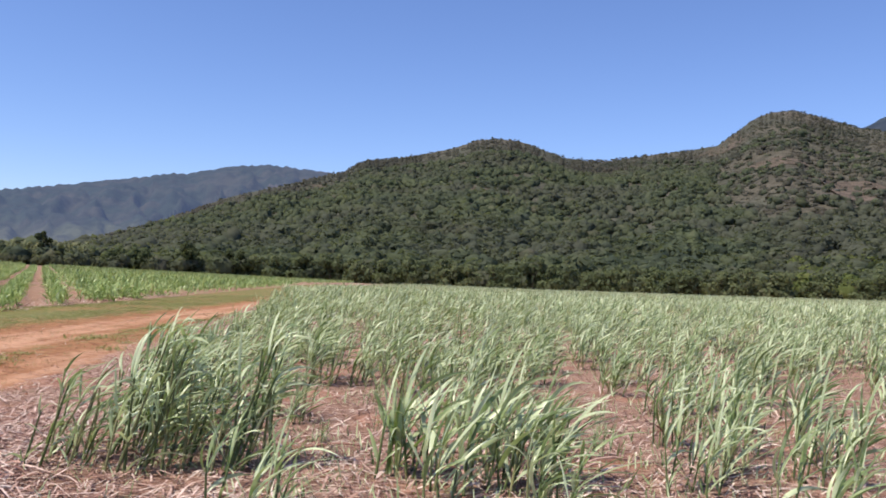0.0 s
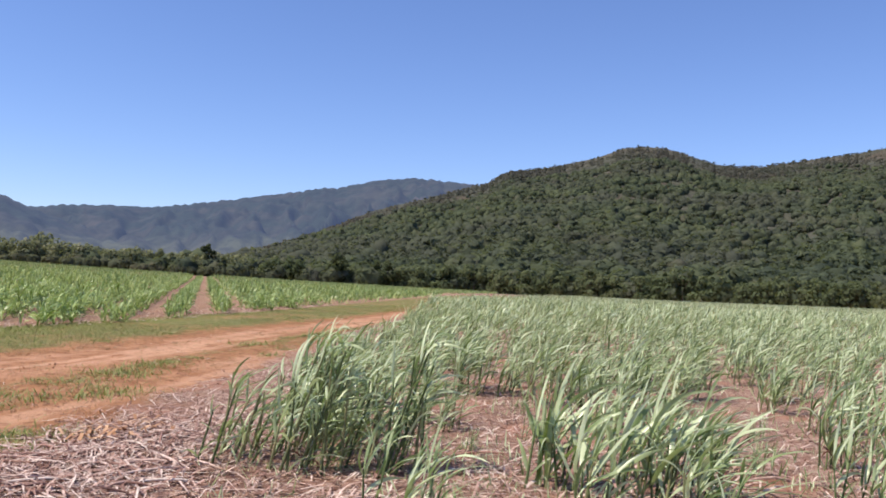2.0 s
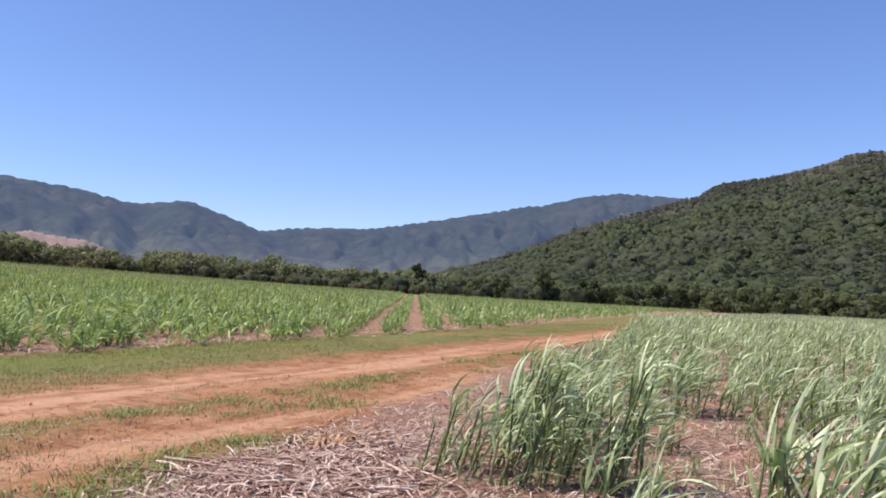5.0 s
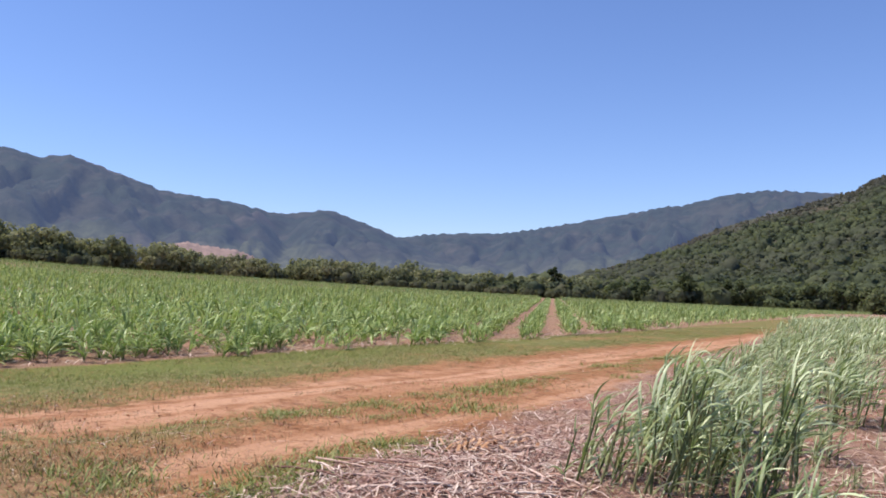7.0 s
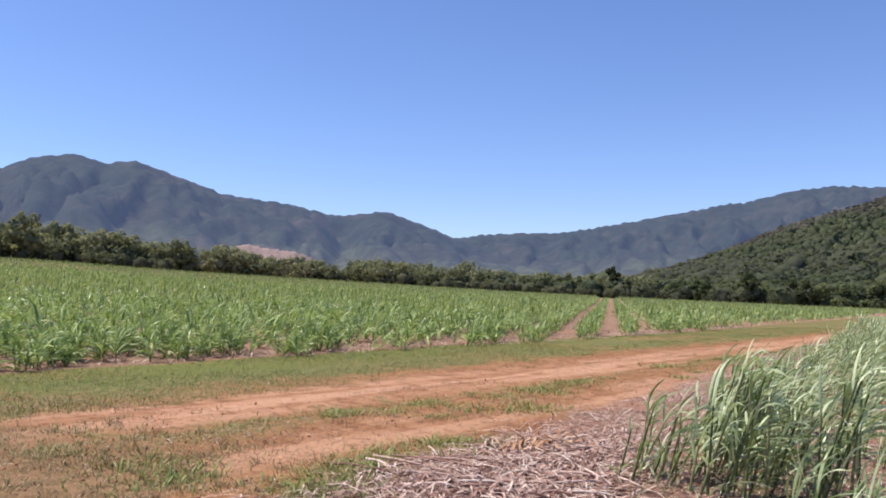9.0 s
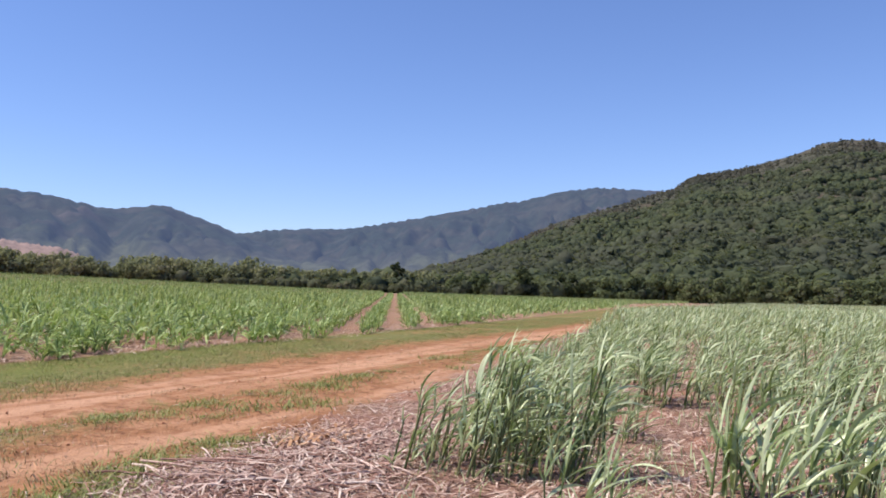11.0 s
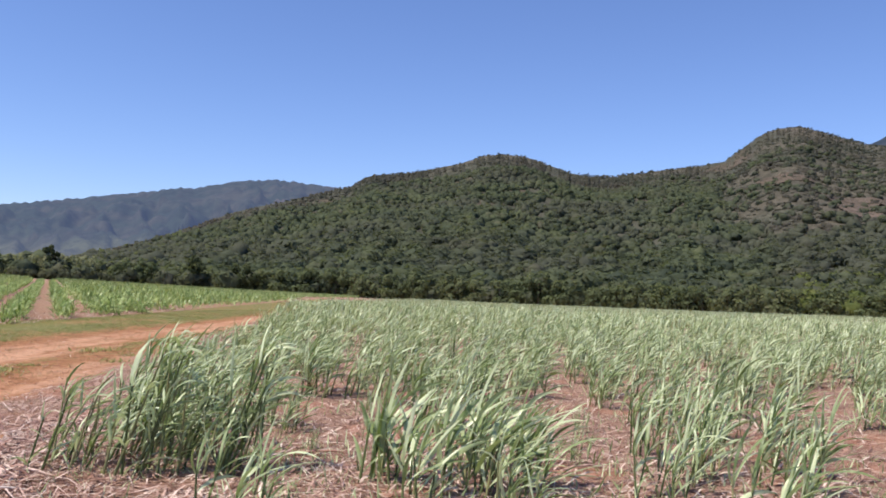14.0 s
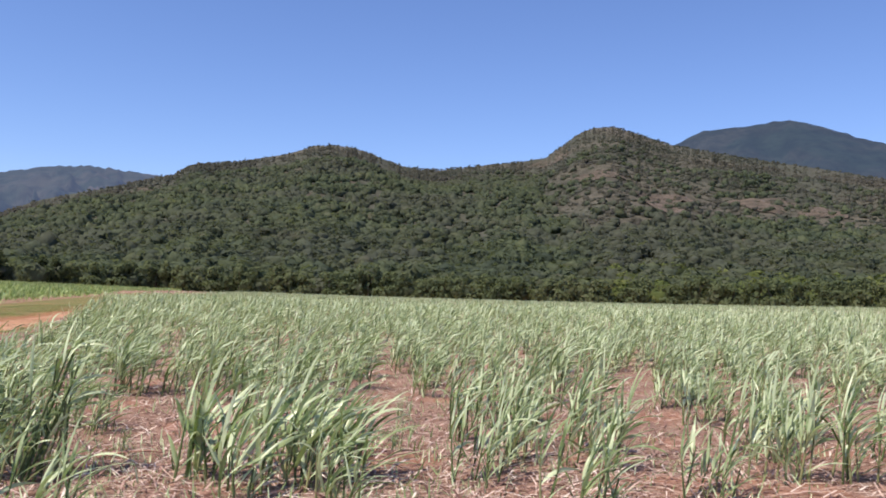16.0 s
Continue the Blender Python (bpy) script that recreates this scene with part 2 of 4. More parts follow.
M_FOREST = foliage_material("forest_leaf", [(0.0, (0.056, 0.074, 0.056)), (0.25, (0.083, 0.104, 0.070)), (0.5, (0.110, 0.134, 0.080)), (0.75, (0.142, 0.168, 0.090)), (1.0, (0.178, 0.168, 0.124))], 0.6, (0.118, 0.123, 0.096), 0.03, 0.55, 0.4, 0.8)
M_BUSH = foliage_material("bright_bush_leaf", [(0.0, (0.09, 0.118, 0.045)), (0.5, (0.15, 0.182, 0.058)), (1.0, (0.205, 0.215, 0.085))], 0.5, None, 0.10, 0.5, 0.42, 0.6)
M_FRINGE = foliage_material("fringe_tree_leaf", [(0.0, (0.08, 0.106, 0.056)), (0.4, (0.122, 0.15, 0.078)), (0.75, (0.165, 0.19, 0.094)), (1.0, (0.205, 0.205, 0.13))], 0.9, None, 0.06, 0.45, 0.42)
M_BELT = foliage_material("undergrowth_leaf", [(0.0, (0.10, 0.115, 0.072)), (0.5, (0.135, 0.145, 0.09)), (1.0, (0.175, 0.165, 0.115))], 0.9, None, 0.1, 0.4, 0.42, 0.6)
M_FOREST_HIGH = foliage_material("dry_forest_leaf", [(0.0, (0.085, 0.094, 0.080)), (0.4, (0.104, 0.112, 0.090)), (0.75, (0.126, 0.128, 0.100)), (1.0, (0.155, 0.142, 0.116))], 0.35, (0.138, 0.122, 0.105), 0.015, 0.3, 0.4, 0.8)
M_HILL = hill_material("hill_floor", (0.094, 0.096, 0.072), (0.124, 0.112, 0.087), (0.161, 0.134, 0.110))
M_BARE = hill_material("bare_slope", (0.125, 0.108, 0.08), (0.165, 0.132, 0.105), (0.21, 0.16, 0.135), None, 0.12)
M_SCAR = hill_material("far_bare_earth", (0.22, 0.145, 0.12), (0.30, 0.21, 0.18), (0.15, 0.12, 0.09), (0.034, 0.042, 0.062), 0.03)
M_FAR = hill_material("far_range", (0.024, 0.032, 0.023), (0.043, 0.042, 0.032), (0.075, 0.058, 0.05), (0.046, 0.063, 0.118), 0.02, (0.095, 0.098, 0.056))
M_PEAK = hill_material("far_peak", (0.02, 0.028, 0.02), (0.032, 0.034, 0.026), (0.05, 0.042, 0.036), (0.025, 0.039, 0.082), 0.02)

# ---- shape helpers ----


def mesh_of(name, verts, quads, material, smooth=False, tris=None):
    """A mesh from arrays of corners and of four-sided (or three-sided) faces."""
    me = bpy.data.meshes.new(name)
    faces, k = (tris, 3) if tris is not None else (quads, 4)
    verts, faces = np.asarray(verts, np.float32), np.asarray(faces, np.int32)
    me.vertices.add(len(verts))
    me.vertices.foreach_set("co", verts.ravel())
    me.loops.add(faces.size)
    me.loops.foreach_set("vertex_index", faces.ravel())
    me.polygons.add(len(faces))
    me.polygons.foreach_set("loop_start", np.arange(0, faces.size, k, dtype=np.int32))
    me.polygons.foreach_set("use_smooth", np.full(len(faces), smooth))
    me.update(calc_edges=True)
    me.validate()
    me.materials.append(material)
    return me


def part(name, me, parent, label=""):
    ob = new(name, me)
    ob.parent = parent
    return tagged(ob, label)


def gathered(shapes, spots):
    """Many copies of the given (verts, faces) shapes, joined. spots: (shape index, 4x4 array) each."""
    vs, fs, at = [], [], 0
    for i, m in spots:
        v, f = shapes[i]
        vs.append(v @ m[:3, :3].T + m[:3, 3])
        fs.append(f + at)
        at += len(v)
    return np.concatenate(vs), np.concatenate(fs)


def placed(x, y, z, turn, size, tall=None):
    c, s = math.cos(turn), math.sin(turn)
    tall = size if tall is None else tall
    return np.array([[c * size, -s * size, 0, x], [s * size, c * size, 0, y], [0, 0, tall, z], [0, 0, 0, 1.0]])


def smooth(a, b, v):
    t = np.clip((np.asarray(v, float) - a) / (b - a), 0, 1)
    return t * t * (3 - 2 * t)


# the tree line bounds both cane fields: distance by azimuth
TREE_LINE = [(-85, 150), (-68, 185), (-50, 205), (-35, 220), (-20, 222), (0, 205), (15, 190), (30, 178), (55, 165)]
# elevation (degrees) of the far edge of the cane, by azimuth: the land rises to the left
FAR_EDGE = [(-180, 0.3), (-110, 1.6), (-68, 1.93), (-58, 1.36), (-47, 0.91), (-35, 0.39), (-29, 0.2), (-23, 0.0), (-14, -0.22), (-6, -0.38), (2, -0.52), (10, -0.53), (18, -0.5), (27, -0.42), (38, -0.2), (60, 0.0), (180, 0.3)]


def by_azimuth(table, az):
    a, e = np.array(table, float).T
    return np.interp(az, a, e)


def line_r(az):
    return float(by_azimuth(TREE_LINE, az))


def ground_z(x, y):
    """Height of the land: level round the road, sloping evenly from there to the tree line."""
    x, y = np.asarray(x, float), np.asarray(y, float)
    r, az = np.hypot(x, y), np.degrees(np.arctan2(x, y))
    far = by_azimuth(TREE_LINE, az)
    edge = 1.5 + np.tan(np.radians(np.mean([by_azimuth(FAR_EDGE, az + d) for d in (-3, -1, 1, 3)], 0))) * far - 0.8
    slope = edge * np.clip((r - 17) / (far - 17), 0, 1) ** 1.15
    wander = 0.25 * np.sin(y * 0.21) + 0.1 * np.sin(y * 0.7)
    ruts = -0.055 * sum(np.exp(-((x - c - wander) / 0.38) ** 2) for c in (-9.55, -8.15, -6.15)) + 0.03 * np.exp(-((x + 7.2 - wander) / 0.5) ** 2)
    lumps = 0.018 * np.sin(x * 1.7 + y * 0.6) * np.sin(y * 1.3 - x * 0.5)
    near = 1 - smooth(40, 80, r)
    return slope + (ruts + lumps) * near


def zat(x, y):
    return float(ground_z(x, y))


# ---- the land ----
_u = np.linspace(-1, 1, 251)
_axis = np.sinh(_u * 8.2) / np.sinh(8.2) * 4700
GX, GY = np.meshgrid(_axis, _axis + 4.0)
_n = len(_axis)
_i = np.arange(_n * _n).reshape(_n, _n)
_q = np.stack([_i[:-1, :-1], _i[:-1, 1:], _i[1:, 1:], _i[1:, :-1]], -1).reshape(-1, 4)
ground = new("ground", mesh_of("ground", np.stack([GX, GY, ground_z(GX, GY)], -1).reshape(-1, 3), _q, M_GROUND, True))
tagged(ground, "red dirt farm road between mown verges, straw-covered cane soil beside it", "ground", kind="structure")


def ridge(table, az):
    a, e = np.array(table, float).T
    # smooth the corners of the table slightly
    return np.mean([np.interp(az + d, a, e) for d in (-0.3, -0.1, 0.1, 0.3)], 0)


def fbm(x, y, scale, octaves=4):
    out = np.zeros(np.shape(x))
    flat = out.ravel()
    for k, (px, py) in enumerate(zip(np.ravel(x), np.ravel(y))):
        flat[k] = noise.fractal(Vector((px * scale, py * scale, 3.7)), 0.9, 2.1, octaves)
    return flat.reshape(np.shape(x))


class Hill:
    """A hill whose crest stands at the given elevations (degrees, by azimuth) over the cane field."""

    def __init__(self, crest, crest_r, foot_r, power=1.15, relief=0.10, cover=4.0, seed=0.0, spurs=0.0):
        self.spurs = spurs
        self.crest, self.crest_r, self.foot_r, self.power, self.relief, self.cover, self.seed = crest, crest_r, foot_r, power, relief, cover, seed

    def height(self, az, r):
        r1 = ridge(self.crest_r, az)
        tooth = 0.05 * np.sin(az * 7.3) * np.sin(az * 2.9 + 1) + 0.03 * np.sin(az * 19.0) + 0.035 * np.sin(az * 41.0 + 2 * np.sin(az * 3.1)) * np.sin(az * 13.7)
        top = 1.5 + np.tan(np.radians(ridge(self.crest, az) + tooth)) * r1 - self.cover
        s = np.clip((r - self.foot_r) / (r1 - self.foot_r), 0, None)
        up = np.minimum(s, 1) ** self.power
        x, y = r * np.sin(np.radians(az)), r * np.cos(np.radians(az))
        wave = fbm(x + self.seed, y, 1 / 260.0)
        if self.spurs:
            warp = fbm(x - self.seed, y, 1 / 500.0, 3) * 2.2
            a = az + warp
            wave = 0.35 * wave + 1.0 - 2.2 * np.abs(fbm(a * 260 / self.spurs + self.seed, r * 0.16, 1 / 260.0, 3))
        bend = np.clip(s, 0, 1)
        if self.spurs:
            wave = wave + 0.5 * fbm(x + 77.0, y - self.seed, 1 / 90.0, 4)
        z = top * up + top * self.relief * wave * np.clip(4 * bend * (1 - bend), 0, 1)
        back = np.clip(s - 1, 0, 2)
        return z * (1 - 0.75 * smooth(0, 0.8, back)) - 2.0 * (s <= 0)

    def mesh(self, name, material, az0, az1, n_az, n_r, reach=1.5):
        az, k = np.meshgrid(np.linspace(az0, az1, n_az), np.linspace(0, 1, n_r))
        r1 = ridge(self.crest_r, az)
        r = self.foot_r + (r1 * reach - self.foot_r) * k
        v = np.stack([r * np.sin(np.radians(az)), r * np.cos(np.radians(az)), self.height(az, r)], -1).reshape(-1, 3)
        i = np.arange(n_az * n_r).reshape(n_r, n_az)
        q = np.stack([i[:-1, :-1], i[:-1, 1:], i[1:, 1:], i[1:, :-1]], -1).reshape(-1, 4)
        return mesh_of(name, v, q, material, True)


NEAR_CREST = [(-34, 0.6), (-28, 1.3), (-24, 2.35), (-20.4, 3.5), (-17, 4.95), (-13, 6.1), (-9.9, 7.0), (-8.7, 7.3), (-7.6, 8.05), (-6.0, 8.3), (-4.8, 8.4), (-2.2, 8.9), (-0.9, 9.2), (0.2, 9.7), (1.4, 9.9), (3.0, 9.82), (4.2, 9.5), (5.5, 9.0), (7, 8.6), (9, 8.5),
              (12.2, 8.85), (16.6, 9.4), (18.3, 10.65), (19.4, 11.35), (21.2, 11.55), (23, 11.0), (25.3, 10.2), (30, 9.3), (38, 7.7), (50, 6.5), (80, 4.0)]
near_hill = Hill(NEAR_CREST, [(-34, 420), (-24, 560), (-17, 800), (-8, 1000), (1, 1150), (12, 1250), (21, 1380), (30, 1300), (40, 1200), (80, 1000)], 225, 1.2, 0.05, 2.6, 40.0, 15.0)
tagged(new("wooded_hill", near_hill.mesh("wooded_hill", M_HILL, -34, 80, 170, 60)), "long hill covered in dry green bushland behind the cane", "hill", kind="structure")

WEST_CREST = [(-110, 5.0), (-85, 6.0), (-75, 6.4), (-68.2, 7.1), (-66.4, 7.95), (-63.8, 8.5), (-62, 7.95), (-60.4, 8.3), (-58.2, 7.7), (-54.5, 6.4), (-50.8, 6.05), (-46.9, 5.25), (-43.4, 5.65),
              (-40.6, 4.7), (-38.4, 3.8), (-34, 2.2), (-28, 1.0)]
west_range = Hill(WEST_CREST, [(-110, 2400), (-40, 2600), (-28, 2300)], 900, 1.25, 0.115, 0.0, 500.0, 3.2)
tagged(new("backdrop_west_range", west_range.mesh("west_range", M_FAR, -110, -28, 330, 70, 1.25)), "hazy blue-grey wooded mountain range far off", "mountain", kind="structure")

BACK_CREST = [(-48, 3.5), (-42, 3.7), (-38.4, 3.95), (-36.5, 4.2), (-34.3, 4.33), (-31, 4.38), (-27.7, 4.95), (-23.6, 5.7), (-21, 6.15), (-20.35, 6.4), (-19.6, 6.3), (-16.6, 7.0), (-14, 7.3), (-11, 7.1), (-6, 6.6), (0, 4.0)]
back_range = Hill(BACK_CREST, [(-48, 3600), (0, 3300)], 1300, 1.25, 0.115, 0.0, 900.0, 2.6)
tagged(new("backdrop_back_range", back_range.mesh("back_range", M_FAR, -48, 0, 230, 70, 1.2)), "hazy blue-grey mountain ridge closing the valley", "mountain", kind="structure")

EAST_CREST = [(18, 7.0), (23, 9.3), (25.5, 10.3), (27, 11.05), (30.9, 11.4), (32.2, 11.65), (34.2, 11.1), (38, 9.7), (45, 8.5), (60, 7.0), (85, 5.0)]
east_peak = Hill(EAST_CREST, [(18, 2500), (85, 2300)], 1500, 1.2, 0.08, 0.0, 1500.0, 3.5)
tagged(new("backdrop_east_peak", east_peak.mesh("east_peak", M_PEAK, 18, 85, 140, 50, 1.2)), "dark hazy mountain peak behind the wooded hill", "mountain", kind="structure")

# ---- trees ----


def joined(pieces):
    v, f, at = [], [], 0
    for pv, pf in pieces:
        v.append(pv)
        f.append(pf + at)
        at += len(pv)
    return np.concatenate(v), np.concatenate(f)


def leaf_cards(rng, blobs, count, size):
    """Small leaf sprays strewn over lobes of a crown; each is a bent pair of triangles, shaded with its lobe."""
    v, f, normals = [], [], []
    total = sum(b[3] ** 2 for b in blobs)
    for cx, cy, cz, rad in blobs:
        for _ in range(int(count * rad * rad / total)):
            d = Vector((rng.gauss(0, 1), rng.gauss(0, 1), rng.gauss(0.25, 1))).normalized()
            p = Vector((cx, cy, cz)) + d * rad * rng.uniform(0.72, 1.08)
            side = d.cross(Vector((rng.gauss(0, 1), rng.gauss(0, 1), rng.gauss(0, 1)))).normalized()
            up = d.cross(side)
            tilt = d * rng.uniform(-0.6, 0.6)
            s = size * rng.uniform(0.6, 1.4)
            k = len(v)
            normals += [tuple(d)] * 4
            for a, b in ((-1, -0.6), (1, -0.6), (0.7, 0.9), (-0.7, 0.9)):
                v.append(p + (side * a + (up + tilt) * b) * s * 0.5 + d * rng.uniform(-0.1, 0.1) * s)
            f.append((k, k + 1, k + 2, k + 3))
    return np.array(v), np.array(f), normals


def dome_crown(rng, detail, sprays, size, core=0.40):
    """A crown of a hillside tree, about 1 across: an uneven closed canopy, with leaf sprays over and round it."""
    bm = bmesh.new()
    bmesh.ops.create_icosphere(bm, subdivisions=detail, radius=core)
    bmesh.ops.delete(bm, geom=[v for v in bm.verts if v.co.z < -0.3], context="VERTS")
    o = Vector((rng.uniform(0, 99), rng.uniform(0, 99), 0))
    for v in bm.verts:
        v.co *= 1 + 0.9 * noise.noise(v.co * 4.2 + o)
    bm.normal_update()
    n = np.array([tuple(v.normal) for v in bm.verts])
    v = np.array([tuple(v.co) for v in bm.verts])
    f = np.array([[q.index for q in face.verts] for face in bm.faces])
    bm.free()
    lobes = [(rng.uniform(-0.24, 0.24), rng.uniform(-0.24, 0.24), rng.uniform(-0.12, 0.2), rng.uniform(0.2, 0.32)) for _ in range(4)]
    cv, cf, cn = leaf_cards(rng, lobes, sprays, size)
    cf = cf[:, [0, 1, 2]] + len(v)
    return np.concatenate([v, cv]), np.concatenate([f, cf]), np.concatenate([n, np.array(cn)])


rng = random.Random(7)
LUMPS = [dome_crown(rng, 1, 84, 0.19, 0.32) for _ in range(14)]
SMALL_LUMPS = [dome_crown(rng, 2, 22, 0.25, 0.33) for _ in range(18)]
TOP_LUMPS = [dome_crown(rng, 1, 6, 0.36, 0.36) for _ in range(14)]


# clearings on the hill: azimuth, elevation, half sizes (degrees)
CLEARINGS = [(17.0, 9.25, 1.3, 0.32), (0.0, 6.4, 1.5, 0.22), (-10.5, 6.0, 1.2, 0.2), (24.6, 6.6, 2.0, 0.45), (31.0, 6.4, 1.8, 0.35), (20.0, 8.3, 1.6, 0.3), (34.5, 5.7, 1.4, 0.3), (3.0, 7.3, 1.2, 0.15)]


def dry_side(az, el):
    """The dry brown shoulder of the hill, thinly grown."""
    edge = noise.noise(Vector((az * 0.35, el * 0.8, 8.2)))
    return az > 16.5 + 2.5 * edge and el > 5.2 + 1.3 * edge - 0.03 * (az - 17)


def cleared(az, el):
    return any(((az - a) / w) ** 2 + ((el - e) / h) ** 2 < 1 for a, e, w, h in CLEARINGS)


def forest(name, label, hill, material, shapes, az0, az1, r0, r1, count, size, rng, low=0.0, high=1.0, squat=1.0, sunk=0.25, sparse=False):
    """Bush cover of a slope: many crowns over the part of the hill between two shares of its height."""
    spots = []
    az = np.array([rng.uniform(az0, az1) for _ in range(count)])
    r = np.sqrt(np.array([rng.uniform(r0 * r0, r1 * r1) for _ in range(count)]))
    crest = ridge(hill.crest_r, az)
    z = np.maximum(hill.height(az, r), ground_z(r * np.sin(np.radians(az)), r * np.cos(np.radians(az))))
    share = (r - hill.foot_r) / (crest - hill.foot_r)
    for a, d, h, s in zip(az, r, z, share):
        el = math.degrees(math.atan2(h + hill.cover - 1.5, d))
        dry = hill is near_hill and dry_side(a, el)
        if s > 1.03 or (rng.random() < 0.7 and cleared(a, el)) or (dry and not sparse and rng.random() < 0.85):
            continue
        if not (dry and sparse) and not low <= s + rng.uniform(-0.1, 0.1) <= high:
            continue
        w = rng.uniform(*size) * (1.35 if rng.random() < 0.08 else 1.0) * (1.0 - 0.35 * float(smooth(0.8, 1.0, s)))
        x, y = d * math.sin(radians(a)), d * math.cos(radians(a))
        spots.append((rng.randrange(len(shapes)), placed(x, y, h + w * sunk, rng.uniform(0, 6.28), w, squat * w * rng.uniform(0.75, 1.15))))
    v, f = gathered([(a, b) for a, b, _ in shapes], spots)
    turned = np.concatenate([shapes[i][2] @ m[:3, :3].T for i, m in spots])
    turned /= np.linalg.norm(turned, axis=1, keepdims=True)
    me = mesh_of(name, v, f, material, True) if f.shape[1] == 4 else mesh_of(name, v, None, material, True, f)
    me.normals_split_custom_set_from_vertices(turned.tolist())
    return tagged(new(name, me), label, "forest", kind="stuff")


forest("hill_foot_forest", "dense green bushland along the foot of the hill", near_hill, M_FOREST, LUMPS, -36, 41, 218, 380, 3700, (5.5, 9.5), rng, -1.0, 1.2, 0.88, 0.22)
forest("hill_slope_forest", "mixed green and grey bush on the hillside", near_hill, M_FOREST, SMALL_LUMPS, -32, 41, 365, 1150, 23000, (5.0, 9.0), rng, 0.0, 0.66, 0.95, 0.14)
forest("hill_top_forest", "sparse brownish dry bush near the hill crest", near_hill, M_FOREST_HIGH, TOP_LUMPS, -32, 41, 300, 1420, 38000, (3.6, 6.4), rng, 0.50, 1.1, 0.62, 0.02, True)


forest("foot_bushes", "bright yellow-green bushes at the foot of the hill", near_hill, M_BUSH, LUMPS, 21, 42, 205, 275, 330, (4.5, 8.0), rng, -1.0, 1.2)
forest("tree_belt", "grey-green undergrowth filling the tree line", near_hill, M_BELT, LUMPS, -60, -26, 212, 240, 480, (3.0, 4.8), rng, -9.0, 9.0)
forest("tree_belt", "grey-green undergrowth filling the tree line", near_hill, M_BELT, LUMPS, -86, -58, 186, 214, 420, (3.5, 5.2), rng, -9.0, 9.0)


def hill_r(hill, az, el):
    """Distance at which the slope is seen at that elevation."""
    r = np.linspace(hill.foot_r + 5, float(ridge(hill.crest_r, az)), 200)
    e = np.degrees(np.arctan2(hill.height(np.full(200, az), r) + hill.cover - 1.5, r))
    return float(r[np.argmax(e >= el)]) if (e >= el).any() else float(r[-1])


def slope_patch(hill, a, e, w, h, lean, lift, material, label):
    """Bare earth lying on a slope."""
    k, t = np.meshgrid(np.linspace(0, 1, 7), np.linspace(0, 2 * np.pi, 28, endpoint=False))
    wob = 1 + 0.25 * np.sin(3 * t + a) + 0.15 * np.sin(5 * t + e)
    az = a + w * k * np.cos(t) * wob
    near, mid, far = (hill_r(hill, a, q) for q in (e - h, e, e + h))
    rr = mid + 0.5 * (far - near) * k * np.sin(t) * wob
    rr += lean * (az - a) / h * 0.5 * (far - near)
    v = np.stack([rr * np.sin(np.radians(az)), rr * np.cos(np.radians(az)), hill.height(az, rr) + lift], -1).reshape(-1, 3)
    i = np.arange(28 * 7).reshape(28, 7)
    j = np.roll(i, -1, 0)
    q = np.stack([i[:, :-1], j[:, :-1], j[:, 1:], i[:, 1:]], -1).reshape(-1, 4)
    tagged(new("bare_slope", mesh_of("bare_slope", v, q, material, True)), label, "bare ground", kind="structure")


for a, e, w, h in CLEARINGS:
    slope_patch(near_hill, a, e, w, h, 0.0, 0.9, M_BARE, "pale pinkish-brown bare patch on the wooded slope")
SCAR_CREST = [(-57, 1.0), (-55.5, 1.8), (-54.2, 2.75), (-53.0, 3.12), (-51.4, 2.86), (-49.6, 2.68), (-48.6, 2.4), (-47.4, 1.2)]
scar = Hill(SCAR_CREST, [(-57, 860), (-47, 880)], 640, 1.1, 0.06, 0.0, 70.0)
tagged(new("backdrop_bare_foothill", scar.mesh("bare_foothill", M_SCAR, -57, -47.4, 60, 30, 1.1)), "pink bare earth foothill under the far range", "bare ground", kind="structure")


def tube(points, radii, sides=6):
    v, f = [], []
    for k, (p, r) in enumerate(zip(points, radii)):
        d = (points[min(k + 1, len(points) - 1)] - points[max(k - 1, 0)]).normalized()
        a = d.orthogonal().normalized()
        b = d.cross(a)
        for s in range(sides):
            t = 6.2832 * s / sides
            v.append(p + (a * math.cos(t) + b * math.sin(t)) * r)
        if k:
            o = (k - 1) * sides
            f += [(o + s, o + (s + 1) % sides, o + sides + (s + 1) % sides, o + sides + s) for s in range(sides)]
    return np.array(v), np.array(f)


